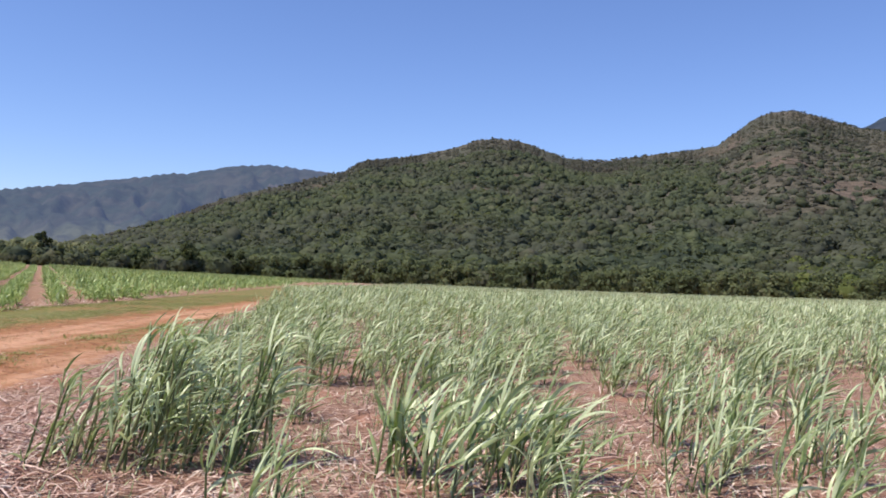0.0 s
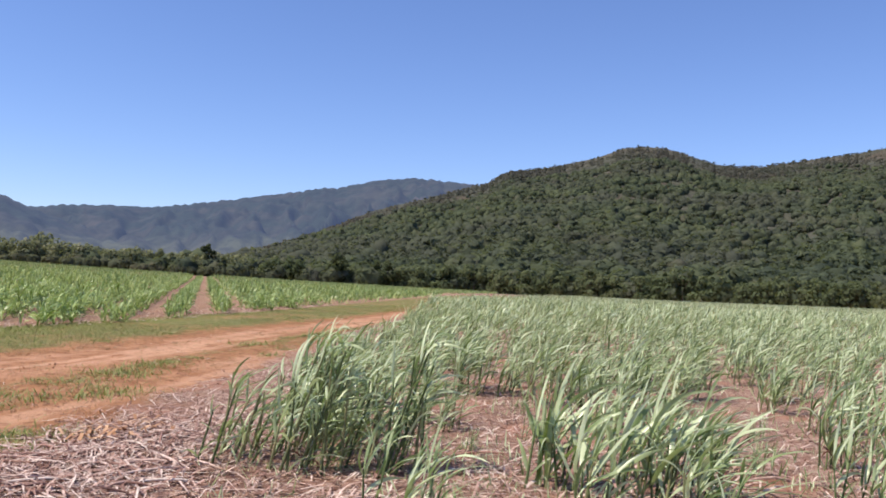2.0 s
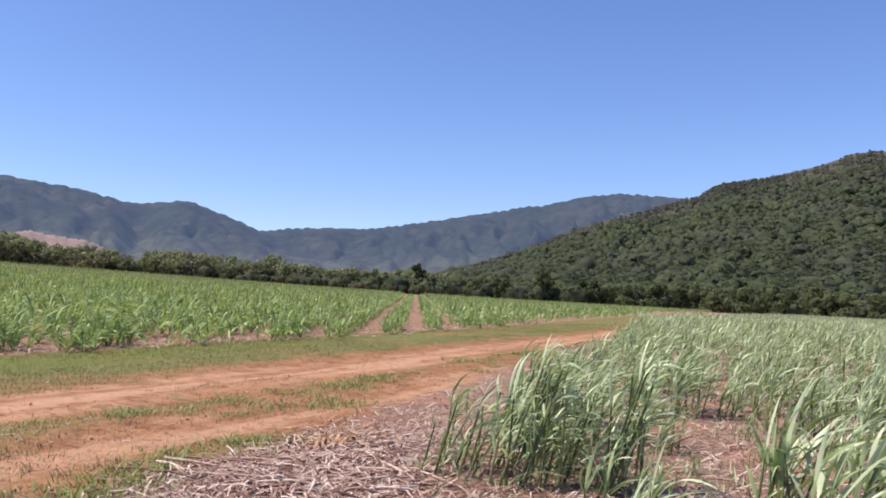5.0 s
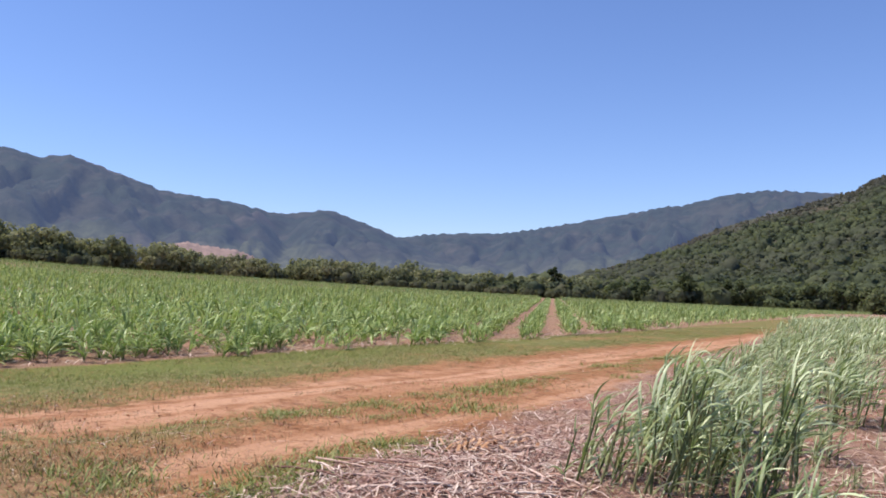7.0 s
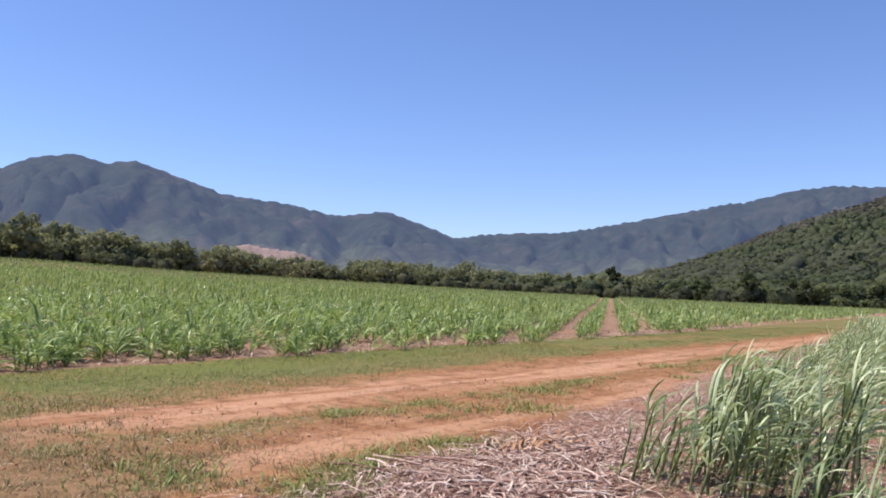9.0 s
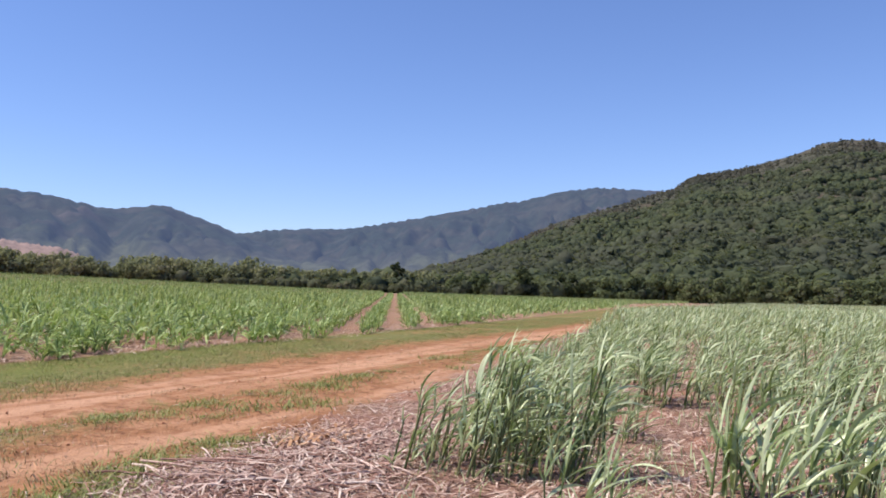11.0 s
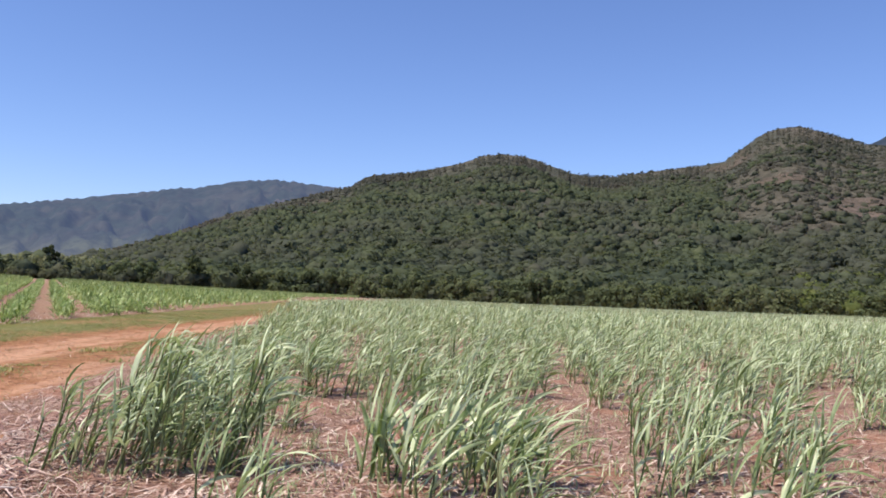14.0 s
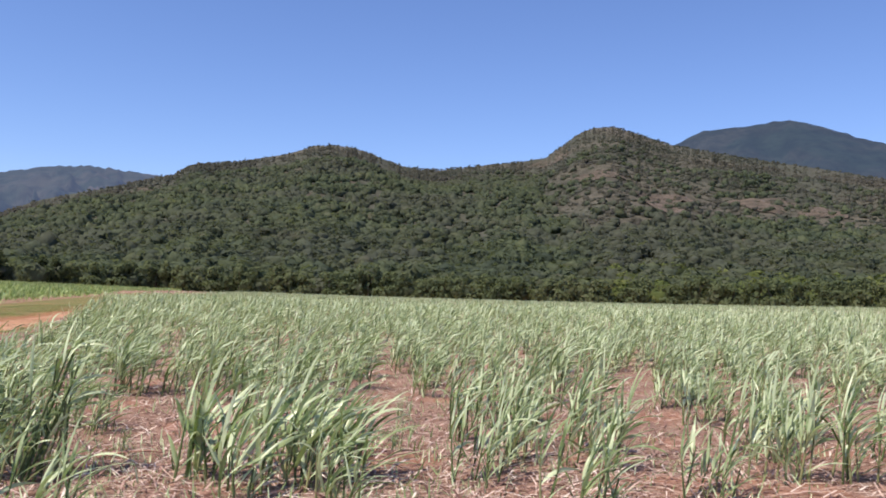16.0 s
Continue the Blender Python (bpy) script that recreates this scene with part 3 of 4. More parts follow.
def tree_model(rng, tall, wide, low=0.12, leaf=None):
    """A bushy tree: trunk with limbs, and a crown of leaf sprays in uneven lobes."""
    thing = new("tree")
    blobs = []
    for _ in range(rng.randint(18, 22)):
        a, d = rng.uniform(0, 6.28), rng.uniform(0.0, 0.38) * wide
        h = tall * rng.uniform(low + 0.02, 0.84)
        blobs.append((d * math.cos(a), d * math.sin(a), h, wide * rng.uniform(0.11, 0.20) * (1.15 - 0.4 * h / tall)))
    trunk = [tube([Vector((0, 0, -0.3)), Vector((0.1, 0.05, tall * 0.25)), Vector((0.05, 0.1, tall * 0.6))], [0.24, 0.18, 0.09])]
    for b in blobs[:6]:
        e = Vector(b[:3])
        s = Vector((0.08, 0.06, tall * rng.uniform(0.12, 0.35)))
        trunk.append(tube([s, s.lerp(e, 0.5) + Vector((0, 0, 0.3)), e], [0.1, 0.07, 0.03], 5))
    part("trunk", mesh_of("trunk", *joined(trunk), M_BARK, True), thing, "grey-brown bark trunk and limbs")
    v, f, normals = leaf_cards(rng, blobs, 1000, 0.58)
    me = mesh_of("crown", v, f, leaf or M_TREE, True)
    me.normals_split_custom_set_from_vertices(normals)
    part("crown", me, thing)
    return thing


TREE_LABELS = ["bushy green tree in the row edging the cane field", "broad olive-green tree at the field edge", "tall dark green tree in the tree line", "low rounded grey-green tree by the field"]
TREE_KINDS = [tree_model(rng, 8.8, 11.0), tree_model(rng, 8.0, 12.0), tree_model(rng, 9.5, 9.0), tree_model(rng, 7.2, 10.0), tree_model(rng, 8.4, 11.5), tree_model(rng, 8.0, 10.0)]
FRINGE_KINDS = [tree_model(rng, 8.0, 9.0, 0.06, M_FRINGE), tree_model(rng, 7.0, 10.0, 0.06, M_FRINGE), tree_model(rng, 9.0, 8.0, 0.06, M_FRINGE), tree_model(rng, 7.5, 9.5, 0.06, M_FRINGE)]
for ob in FRINGE_KINDS:
    tagged(ob, "green bushland tree at the foot of the hill", "tree", "trees edging the cane field")
for k, ob in enumerate(TREE_KINDS):
    tagged(ob, TREE_LABELS[k % 4], "tree", "trees edging the cane field")

# height of the tree line's tops over the eye (degrees), by azimuth
TREE_TOPS = [(-90, 4.4), (-68, 4.3), (-61, 3.8), (-57, 3.05), (-53.7, 3.25), (-51.4, 2.6), (-49.5, 2.2), (-46.8, 2.0), (-43.7, 2.35), (-40, 2.15), (-36, 2.0), (-33, 1.65), (-27, 1.85), (-22, 1.5), (-12, 1.55), (60, 1.6)]
used = set()
az = -82.0
while az < 50:
    for row, (gap, chance) in enumerate(((0, 1.0), (6.0, 1.0), (13.0, 0.9))):
        if rng.random() > chance or (row and az > -24):
            continue
        a = az + rng.uniform(-0.5, 0.5) + row * 0.8
        r = line_r(a) + 4 + gap + rng.uniform(-1.5, 1.5)
        x, y = r * math.sin(radians(a)), r * math.cos(radians(a))
        kinds = TREE_KINDS if a < -25 else FRINGE_KINDS
        model = rng.choice(kinds)
        top = 1.5 + math.tan(radians(float(by_azimuth(TREE_TOPS, a)))) * r - zat(x, y)
        size = rng.uniform(0.86, 1.04) * top / 8.0
        m = pose(x, y, zat(x, y) - 0.1, 0, 0, rng.uniform(0, 360)) @ Matrix.Diagonal((size, size, size, 1))
        if model in used:
            ob = copy_thing(model, m)
            ob.scale = (size, size, size * rng.uniform(0.85, 1.1))
        else:
            used.add(model)
            model.matrix_basis = m
    az += rng.uniform(1.05, 1.5)

for a, tall, wide in ((-19.1, 9.5, 9.0), (-15.6, 7.5, 8.0), (-27.7, 9.5, 4.5)):
    ob = tagged(tree_model(rng, tall, wide, 0.08, M_TREE_DARK), "dark green dense tree standing before the tree line", "tree", "trees edging the cane field")
    r = line_r(a) + 1.5
    ob.matrix_basis = pose(r * math.sin(radians(a)), r * math.cos(radians(a)), zat(r * math.sin(radians(a)), r * math.cos(radians(a))))

# ---- sugar cane ----
WIND = Vector((1.0, 0.12, 0.0)).normalized()


def blade(base, az, length, width, lean, droop, gust, segs, fold=True, twist=0.0):
    """One long leaf: leaves its stalk steeply, bends out and over, and streams down the wind."""
    out = Vector((math.cos(az), math.sin(az), 0))
    side = Vector((-math.sin(az), math.cos(az), 0))
    p, v, f = Vector(base), [], []
    cols = 3 if fold else 2
    for k in range(segs + 1):
        s = k / segs
        d = (out * math.sin(lean) + Vector((0, 0, math.cos(lean))) + (out * 0.6 - Vector((0, 0, 0.9))) * droop * s ** 1.5 + WIND * gust * (0.25 + s ** 0.9)).normalized()
        across = d.cross(Vector((0, 0, 1)))
        across = (across.normalized() if across.length > 0.15 else side) * 0.75 + side * 0.25
        if across.dot(side) < 0:
            across = across - side * 0.5
        across = (Matrix.Rotation(twist * s, 3, d) @ across).normalized()
        w = width * (0.45 + 0.55 * min(1, s * 3.5)) * (1 - s ** 2.6) * 0.5 + 0.0008
        up = d.cross(across).normalized()
        if fold:
            for a, lift in ((-1, 0.35), (0, 0), (1, 0.35)):
                v.append(p + across * a * w + up * lift * w)
        else:
            v += [p - across * w, p + across * w]
        if k:
            o = (k - 1) * cols
            f += [(o + c, o + c + 1, o + cols + c + 1, o + cols + c) for c in range(cols - 1)]
        p = p + d * (length / segs)
    return np.array([tuple(q) for q in v]), np.array(f)


def clump_shape(rng, leaves, tall, spread, width, segs, gust, fold, stalks=6, droop=(0.5, 1.5), low=0.28, lean=0.75, blown=(0.02, 0.25), reach=(0.25, 0.5), length=(0.32, 0.68)):
    """Leaves and stalks of one stool of cane, as two shapes."""
    stems, blades = [], []
    for _ in range(stalks):
        x, y = (max(-1.6, min(1.6, rng.gauss(0, 1))) * spread for _ in range(2))
        h = tall * rng.uniform(*reach)
        tip = Vector((x, y, 0)) + WIND * h * rng.uniform(*blown) + Vector((rng.gauss(0, 0.04), rng.gauss(0, 0.04), h))
        stems.append((Vector((x, y, -0.03)), tip))
    for k in range(leaves):
        b, t = stems[k % stalks]
        turn = rng.uniform(0, 6.28)
        if k < stalks:
            # the rolled young leaf that ends the stalk, nearly upright
            blades.append(blade(b.lerp(t, 0.9), turn, tall * rng.uniform(*length) * 0.9, width * rng.uniform(0.7, 1.1), rng.uniform(0.0, 0.35 * lean), rng.uniform(*droop) * 0.4, gust * rng.uniform(0.4, 0.9), segs, fold, rng.gauss(0, 1.2)))
        elif rng.random() < 0.25:
            blades.append(blade(b.lerp(t, rng.uniform(0.02, 0.4)), turn, tall * rng.uniform(0.22, 0.42), width * rng.uniform(0.5, 1.0), rng.uniform(0.4, 1.0), rng.uniform(0.4, 1.4), gust * 0.4, segs, fold, rng.gauss(0, 1.2)))
        else:
            blades.append(blade(b.lerp(t, rng.uniform(low, 1.0)), turn, tall * rng.uniform(*length), width * rng.uniform(0.6, 1.25), rng.uniform(0.1, lean), rng.uniform(*droop), gust * rng.uniform(0.4, 1.4), segs, fold, rng.gauss(0, 1.3)))
    rods = [tube([b, b.lerp(t, 0.5), t], [0.011, 0.009, 0.006], 5 if fold else 3) for b, t in stems]
    return blades, rods


rng = random.Random(21)
# field rows: origin, direction (degrees clockwise from +y), spacing
RIGHT_DIR, LEFT_DIR = radians(58.0), radians(-27.8)


def right_edge(y):
    """Left border of the windblown field."""
    return max(-2.95 - 0.19 * (y - 6.0), -13.4)


def field_spots(rng, direction, offset, spacing, pitch, inside, gaps):
    """Places of the stools along the rows of a field."""
    d = Vector((math.sin(direction), math.cos(direction)))
    n = Vector((d.y, -d.x))
    out = []
    for row in range(-160, 160):
        a = -60.0
        while a < 235:
            a += pitch * rng.uniform(0.7, 1.3)
            o = offset + row * spacing + rng.gauss(0, 0.16 if spacing < 1.5 else 0.08)
            x, y = d.x * a + n.x * o, d.y * a + n.y * o
            if inside(x, y) and rng.random() > gaps:
                out.append((x, y))
    return out


def in_right(x, y):
    az, r = math.degrees(math.atan2(x, y)), math.hypot(x, y)
    return y > 3.0 and x > right_edge(y) and r < line_r(az) - (1 if az < 14 else 9) and az < 47 and r > 4.2


# border of the green field: y, x
GREEN_EDGE = [(-6, -15.6), (7, -15.3), (9, -15.1), (12.6, -14.6), (17.5, -14.3), (20, -13.9), (26, -14.1), (38, -15.2), (73, -18.6), (120, -24)]


def green_edge(y):
    return float(np.interp(y, *np.array(GREEN_EDGE).T))


def in_left(x, y):
    az, r = math.degrees(math.atan2(x, y)), math.hypot(x, y)
    return x < green_edge(y) and y > -6 and r < line_r(az) - 9 and az > -88


# stools at the near corner and along the front of the windblown field, x and y
CORNER_STOOLS = [(-3.0, 6.25), (-2.7, 6.75), (-2.4, 6.1), (-2.1, 6.6), (-2.95, 7.5), (-2.45, 7.4), (-3.2, 8.2), (-2.7, 8.3), (-3.4, 9.0), (-3.6, 9.9), (-1.75, 6.2)]
FRONT_STOOLS = [(-0.45, 6.2), (-0.1, 5.65), (0.25, 5.95), (0.6, 6.2), (0.1, 6.7), (0.55, 7.0), (1.65, 6.0), (2.1, 6.65), (2.4, 7.4), (2.75, 6.4), (3.1, 7.1), (1.95, 7.6), (-1.85, 11.0), (-1.6, 11.3), (-2.0, 11.6),
                (-1.3, 4.85), (0.6, 4.9), (2.1, 4.95), (3.3, 5.4), (4.6, 6.6), (4.2, 5.9), (5.0, 7.3)]
# open straw between the stools: ends of each lane and its half width
LANES = [((-1.2, 5.0), (-1.0, 9.3), 0.75), ((-2.0, 9.6), (-1.7, 10.9), 0.55), ((1.1, 4.5), (1.35, 9.5), 0.5), ((1.35, 9.5), (1.85, 15.5), 0.4), ((3.6, 6.0), (4.4, 10.0), 0.45), ((4.4, 10.0), (6.3, 14.5), 0.55),
         ((-2.9, 12.2), (-2.2, 13.4), 0.4), ((6.6, 8.0), (8.5, 12.5), 0.4), ((-1.0, 15.0), (-0.5, 18.0), 0.4), ((2.6, 10.0), (3.2, 12.0), 0.35)]


def in_lane(x, y):
    p = Vector((x, y))
    for a, b, w in LANES:
        a, b = Vector(a), Vector(b)
        t = max(0.0, min(1.0, (p - a).dot(b - a) / (b - a).length_squared))
        if (p - a.lerp(b, t)).length < w:
            return True
    return False


SET_STOOLS = CORNER_STOOLS + FRONT_STOOLS


def clear_of_set(x, y):
    return all((x - a) ** 2 + (y - b) ** 2 > 0.16 for a, b in SET_STOOLS) and not (y < 8.2 and x < 4.0)


N_APART, N_RIGHT, N_LEFT = 20, 230, 60
right_spots = [p for p in field_spots(rng, RIGHT_DIR, 0.1, 1.2, 0.66, in_right, 0.13) if not in_lane(*p) and clear_of_set(*p)]
left_spots = field_spots(rng, LEFT_DIR, 0.62, 1.6, 0.55, in_left, 0.03)
right_spots.sort(key=lambda p: p[0] ** 2 + p[1] ** 2)


def by_lane(p):
    """Stools of the narrow rows beside the two open wheel lanes of the green field."""
    return -2.9 < math.cos(LEFT_DIR) * p[0] - math.sin(LEFT_DIR) * p[1] < 1.5


lane_spots = [p for p in left_spots if by_lane(p)]
left_spots = [p for p in left_spots if not by_lane(p)]
left_spots.sort(key=lambda p: p[0] ** 2 + p[1] ** 2)


def cane_model(rng, material, leaves, tall, spread, width, gust, droop, stalks, label, group, apart, blown=(0.02, 0.25), reach=(0.25, 0.5), low=0.28, lean=0.75, length=(0.32, 0.68)):
    """One stool of cane. apart: every leaf and stalk a part of its own; otherwise leaves and stalks are two parts."""
    thing = tagged(new("sugarcane_plant"), label, "sugarcane", group)
    blades, rods = clump_shape(rng, leaves, tall, spread, width, 8 if apart else 4, gust, True, stalks, droop, low, lean, blown, reach, length)
    # dead leaves hanging round the foot
    dead = []
    for _ in range(7):
        foot = (rng.gauss(0, spread), rng.gauss(0, spread), rng.uniform(0.03, 0.22) * tall)
        dead.append(blade(foot, rng.uniform(0, 6.28), tall * rng.uniform(0.15, 0.32), width * rng.uniform(0.4, 0.7), rng.uniform(0.7, 1.5), rng.uniform(1.0, 2.4), gust * 0.2, 3, False, rng.gauss(0, 1.5)))
    for v, f in rods:
        part("stalk", mesh_of("cane_stalk", v, f, M_STALK, True), thing)
    if apart:
        for v, f in blades:
            part("leaf", mesh_of("cane_leaf", v, f, material, True), thing)
        for v, f in dead:
            part("dead_leaf", mesh_of("dead_cane_leaf", v, f, M_STRAW, True), thing, "dry brown hanging leaf")
    else:
        tagged(part("foliage", mesh_of("cane_foliage", *joined(blades), material, True), thing), kind="stuff")
        tagged(part("dead_foliage", mesh_of("dead_cane_foliage", *joined(dead), M_STRAW, True), thing, "dry brown hanging leaves"), kind="stuff")
    return thing


def plant_out(models, spots, rng, turn, size):
    fresh = list(models)
    for x, y in spots:
        k = rng.randrange(len(models))
        s = rng.uniform(*size)
        m = pose(x, y, zat(x, y), 0, 0, math.degrees(rng.uniform(-turn, turn)))
        if models[k] in fresh:
            fresh.remove(models[k])
            ob = models[k]
            ob.matrix_basis = m
        else:
            ob = copy_thing(models[k], m)
        ob.scale = (s, s, s * rng.uniform(0.88, 1.1))
    for ob in fresh:
        for child in list(ob.children):
            bpy.data.objects.remove(child)
        bpy.data.objects.remove(ob)


WIND_GROUP, GREEN_GROUP = "cane of the windblown field", "cane of the green field"
TALL_LABEL = "tall windblown sugarcane stool with thin stalks, at the field corner"
WIDE_LABEL = "windblown sugarcane stool with broad pale green leaves"
ROW_LABEL = "windblown pale green sugarcane stool growing from straw mulch"
EDGE_LABEL = "bright green young sugarcane stool at the field edge"
tall_models = [cane_model(rng, M_CANE, 110, 1.05, 0.17, 0.023, 1.1, (0.6, 2.4), 14, TALL_LABEL, WIND_GROUP, True, (0.1, 0.5), (0.3, 0.8), 0.2, 0.8, (0.2, 0.5)) for _ in range(4)]
wide_models = [cane_model(rng, M_CANE, 52, 1.0, 0.15, 0.029, 0.95, (0.4, 2.0), 8, WIDE_LABEL, WIND_GROUP, True, (0.02, 0.3), (0.25, 0.55)) for _ in range(4)]
broad_models = [cane_model(rng, M_CANE, 40, 1.08, 0.13, 0.041, 0.75, (0.2, 1.9), 8, "tall sugarcane stool with broad glossy pale leaves", WIND_GROUP, True, (0.0, 0.25), (0.25, 0.5)) for _ in range(2)]
spear = tagged(new("sugarcane_plant"), "single upright pale cane shoot standing above the others", "sugarcane", WIND_GROUP)
for k in range(5):
    v, f = blade((rng.gauss(0, 0.02), rng.gauss(0, 0.02), 0.0), rng.uniform(0, 6.28), rng.uniform(0.7, 1.0), 0.05, rng.uniform(0.0, 0.1), rng.uniform(0.0, 0.3), rng.uniform(0.0, 0.12), 7)
    part("leaf", mesh_of("cane_leaf", v, f, M_CANE, True), spear)
spear.matrix_basis = pose(-0.52, 6.2, zat(-0.52, 6.2))
plant_out(tall_models, CORNER_STOOLS, rng, 0.35, (0.95, 1.15))
small = copy_thing(wide_models[0], pose(-1.68, 8.3, zat(-1.68, 8.3), 0, 0, 12))
small.scale = (0.55, 0.55, 0.68)
tagged(small, "small young sugarcane stool alone in the straw")
plant_out(broad_models, FRONT_STOOLS[:4], rng, 0.4, (0.95, 1.1))
plant_out(wide_models, FRONT_STOOLS[4:] + right_spots[:N_APART], rng, 0.4, (0.8, 1.05))
row_models = [cane_model(rng, M_CANE, 74, 0.96, 0.175, 0.026, 1.1, (0.5, 2.2), 6, ROW_LABEL, WIND_GROUP, False, (0.05, 0.35), (0.25, 0.6), 0.2, 0.8, (0.28, 0.6)) for _ in range(8)]
for x, y, k in ((-1.25, 7.3, 0.32), (-0.75, 7.9, 0.4), (-1.5, 6.3, 0.3), (1.2, 7.2, 0.42), (1.45, 9.0, 0.4), (-1.05, 9.6, 0.45), (3.7, 8.3, 0.45)):
    shoot = copy_thing(row_models[0], pose(x, y, zat(x, y), 0, 0, 40 * x))
    shoot.scale = (k * 0.7, k * 0.7, k)
    tagged(shoot, "low stunted sugarcane shoot sprouting from straw")
plant_out(row_models, right_spots[N_APART:N_RIGHT], rng, 0.45, (0.75, 1.1))
green_models = [cane_model(rng, M_CANE_GREEN, 90, 1.0, 0.34, 0.050, 0.45, (1.0, 3.0), 6, EDGE_LABEL, GREEN_GROUP, False, low=0.04, lean=1.1) for _ in range(6)]
plant_out(green_models, left_spots[:N_LEFT], rng, 0.9, (0.8, 1.15))


def cane_stuff(name, label, spots, material, rng, leaves, segs, width, gust, turn, tall, count=8, droop=(0.5, 1.5), spread=0.19, low=0.28, lean=0.75):
    shapes = [joined(clump_shape(rng, leaves, tall, spread, width, segs, gust, False, 6, droop, low, lean)[0]) for _ in range(count)]
    at = []
    for x, y in spots:
        s = rng.uniform(0.75, 1.15)
        at.append((rng.randrange(count), placed(x, y, zat(x, y), rng.uniform(-turn, turn), s, s * rng.uniform(0.9, 1.1))))
    v, f = gathered(shapes, at)
    return tagged(new(name, mesh_of(name, v, f, material, True)), label, "sugarcane", kind="stuff")


def beyond(spots, a, b):
    return [p for p in spots if a <= math.hypot(*p) < b]


def in_view(p, lo, hi):
    return lo < math.degrees(math.atan2(*p)) < hi


rest = right_spots[N_RIGHT:]
cane_stuff("sugarcane_rows_windblown", "rows of pale windblown sugarcane", beyond(rest, 0, 34), M_CANE, rng, 50, 3, 0.032, 1.1, 0.6, 0.95, 12, (0.5, 2.2), 0.17)
cane_stuff("sugarcane_field_windblown", "wide field of pale windblown sugarcane", [p for p in beyond(rest, 34, 80) if in_view(p, -24, 42)], M_CANE, rng, 18, 2, 0.064, 0.85, 0.6, 0.9, 12, (0.4, 2.0))
cane_stuff("sugarcane_far_windblown", "far end of the pale cane field", [p for p in beyond(rest, 80, 400) if in_view(p, -24, 42)], M_CANE, rng, 5, 1, 0.13, 0.7, 0.6, 0.85)
rest = left_spots[N_LEFT:]
cane_stuff("sugarcane_rows_green", "dense rows of green young sugarcane", beyond(rest, 0, 45), M_CANE_GREEN, rng, 42, 3, 0.065, 0.5, 0.8, 0.98, 14, (1.4, 3.2), 0.36, 0.04, 1.1)
cane_stuff("sugarcane_lane_rows", "narrow rows of green cane beside open wheel lanes", [p for p in lane_spots if math.hypot(*p) < 150], M_CANE_GREEN, rng, 34, 3, 0.05, 0.4, 0.8, 0.85, 10, (0.8, 2.4), 0.17, 0.04, 0.9)
cane_stuff("sugarcane_field_green", "wide green sugarcane field rising to the trees", [p for p in beyond(rest, 45, 110) if in_view(p, -74, -8)], M_CANE_GREEN, rng, 12, 2, 0.10, 0.5, 0.8, 0.92, 12, (1.2, 2.6), 0.38, 0.04, 1.0)
cane_stuff("sugarcane_far_green", "far end of the green cane field", [p for p in beyond(rest, 110, 400) if in_view(p, -74, -8)], M_CANE_GREEN, rng, 4, 1, 0.17, 0.25, 3.1, 0.85, 8, (1.0, 2.0), 0.32)

# ---- straw, sticks, grass and clods ----
rng = random.Random(5)


def curl(length, width, bend, lift):
    """A dry strip of leaf, bowed and slightly twisted."""
    v, f = [], []
    for k in range(3):
        s = k / 2 - 0.5
        z = lift * (1 - 4 * s * s) + 0.004
        y = bend * (0.25 - s * s)
        w = width * (1.0, 1.1, 0.5)[k] / 2
        v += [(s * length, y - w, z + 0.3 * w * (k - 1)), (s * length, y + w, z - 0.2 * w * (k - 1))]
    return np.array(v), np.array([(0, 2, 3, 1), (2, 4, 5, 3)])


CURLS = [curl(rng.uniform(0.07, 0.42), rng.uniform(0.004, 0.012), rng.uniform(-0.08, 0.08), rng.uniform(0.004, 0.035)) for _ in range(24)]


def strewn(name, label, category, count, where, shapes, material, size=(0.7, 1.3), lift=0.0):
    spots = []
    while len(spots) < count:
        p = where()
        if p is None:
            continue
        x, y = p
        m = placed(x, y, zat(x, y) + rng.uniform(0, lift), rng.uniform(0, 6.28), rng.uniform(*size))
        tip = rng.gauss(0, 0.10)
        m[:3, :3] = m[:3, :3] @ np.array([[math.cos(tip), 0, -math.sin(tip)], [0, 1, 0], [math.sin(tip), 0, math.cos(tip)]])
        spots.append((rng.randrange(len(shapes)), m))
    v, f = gathered(shapes, spots)
    return tagged(new(name, mesh_of(name, v, f, material)), label, category, kind="stuff")


def straw_edge(y):
    return -4.85 - 0.145 * (y - 4.5)


def straw_spot():
    r = 3.6 * math.exp(rng.uniform(0, 1.75))
    a = radians(rng.uniform(-58, 42))
    x, y = r * math.sin(a), r * math.cos(a)
    return (x, y) if x > straw_edge(y) + rng.gauss(0, 0.25) else None


strewn("straw_mulch", "pale and brown dry cane leaf strewn over the soil", "straw", 17000, straw_spot, CURLS, M_STRAW, (0.7, 1.4), 0.02)


def corner_spot():
    x, y = rng.gauss(-4.0, 0.6), rng.gauss(5.9, 1.1)
    return (x, y) if x > straw_edge(y) else None


strewn("straw_heap", "thick tangle of dry cane leaf at the field corner", "straw", 3600, corner_spot, CURLS, M_STRAW, (0.7, 1.4), 0.035)


def husk_spot():
    return rng.gauss(-4.45, 0.22), rng.gauss(6.75, 0.3)


HUSKS = [curl(rng.uniform(0.08, 0.2), rng.uniform(0.018, 0.036), rng.uniform(-0.03, 0.03), rng.uniform(0.01, 0.05)) for _ in range(8)]
strewn("husk_heap", "small heap of orange-brown cane husks", "straw", 60, husk_spot, HUSKS, M_HUSK, (0.8, 1.2), 0.10)


def left_straw_spot():
    y = rng.uniform(2, 45)
    return green_edge(y) + 0.3 - abs(rng.gauss(0, 1.3)), y


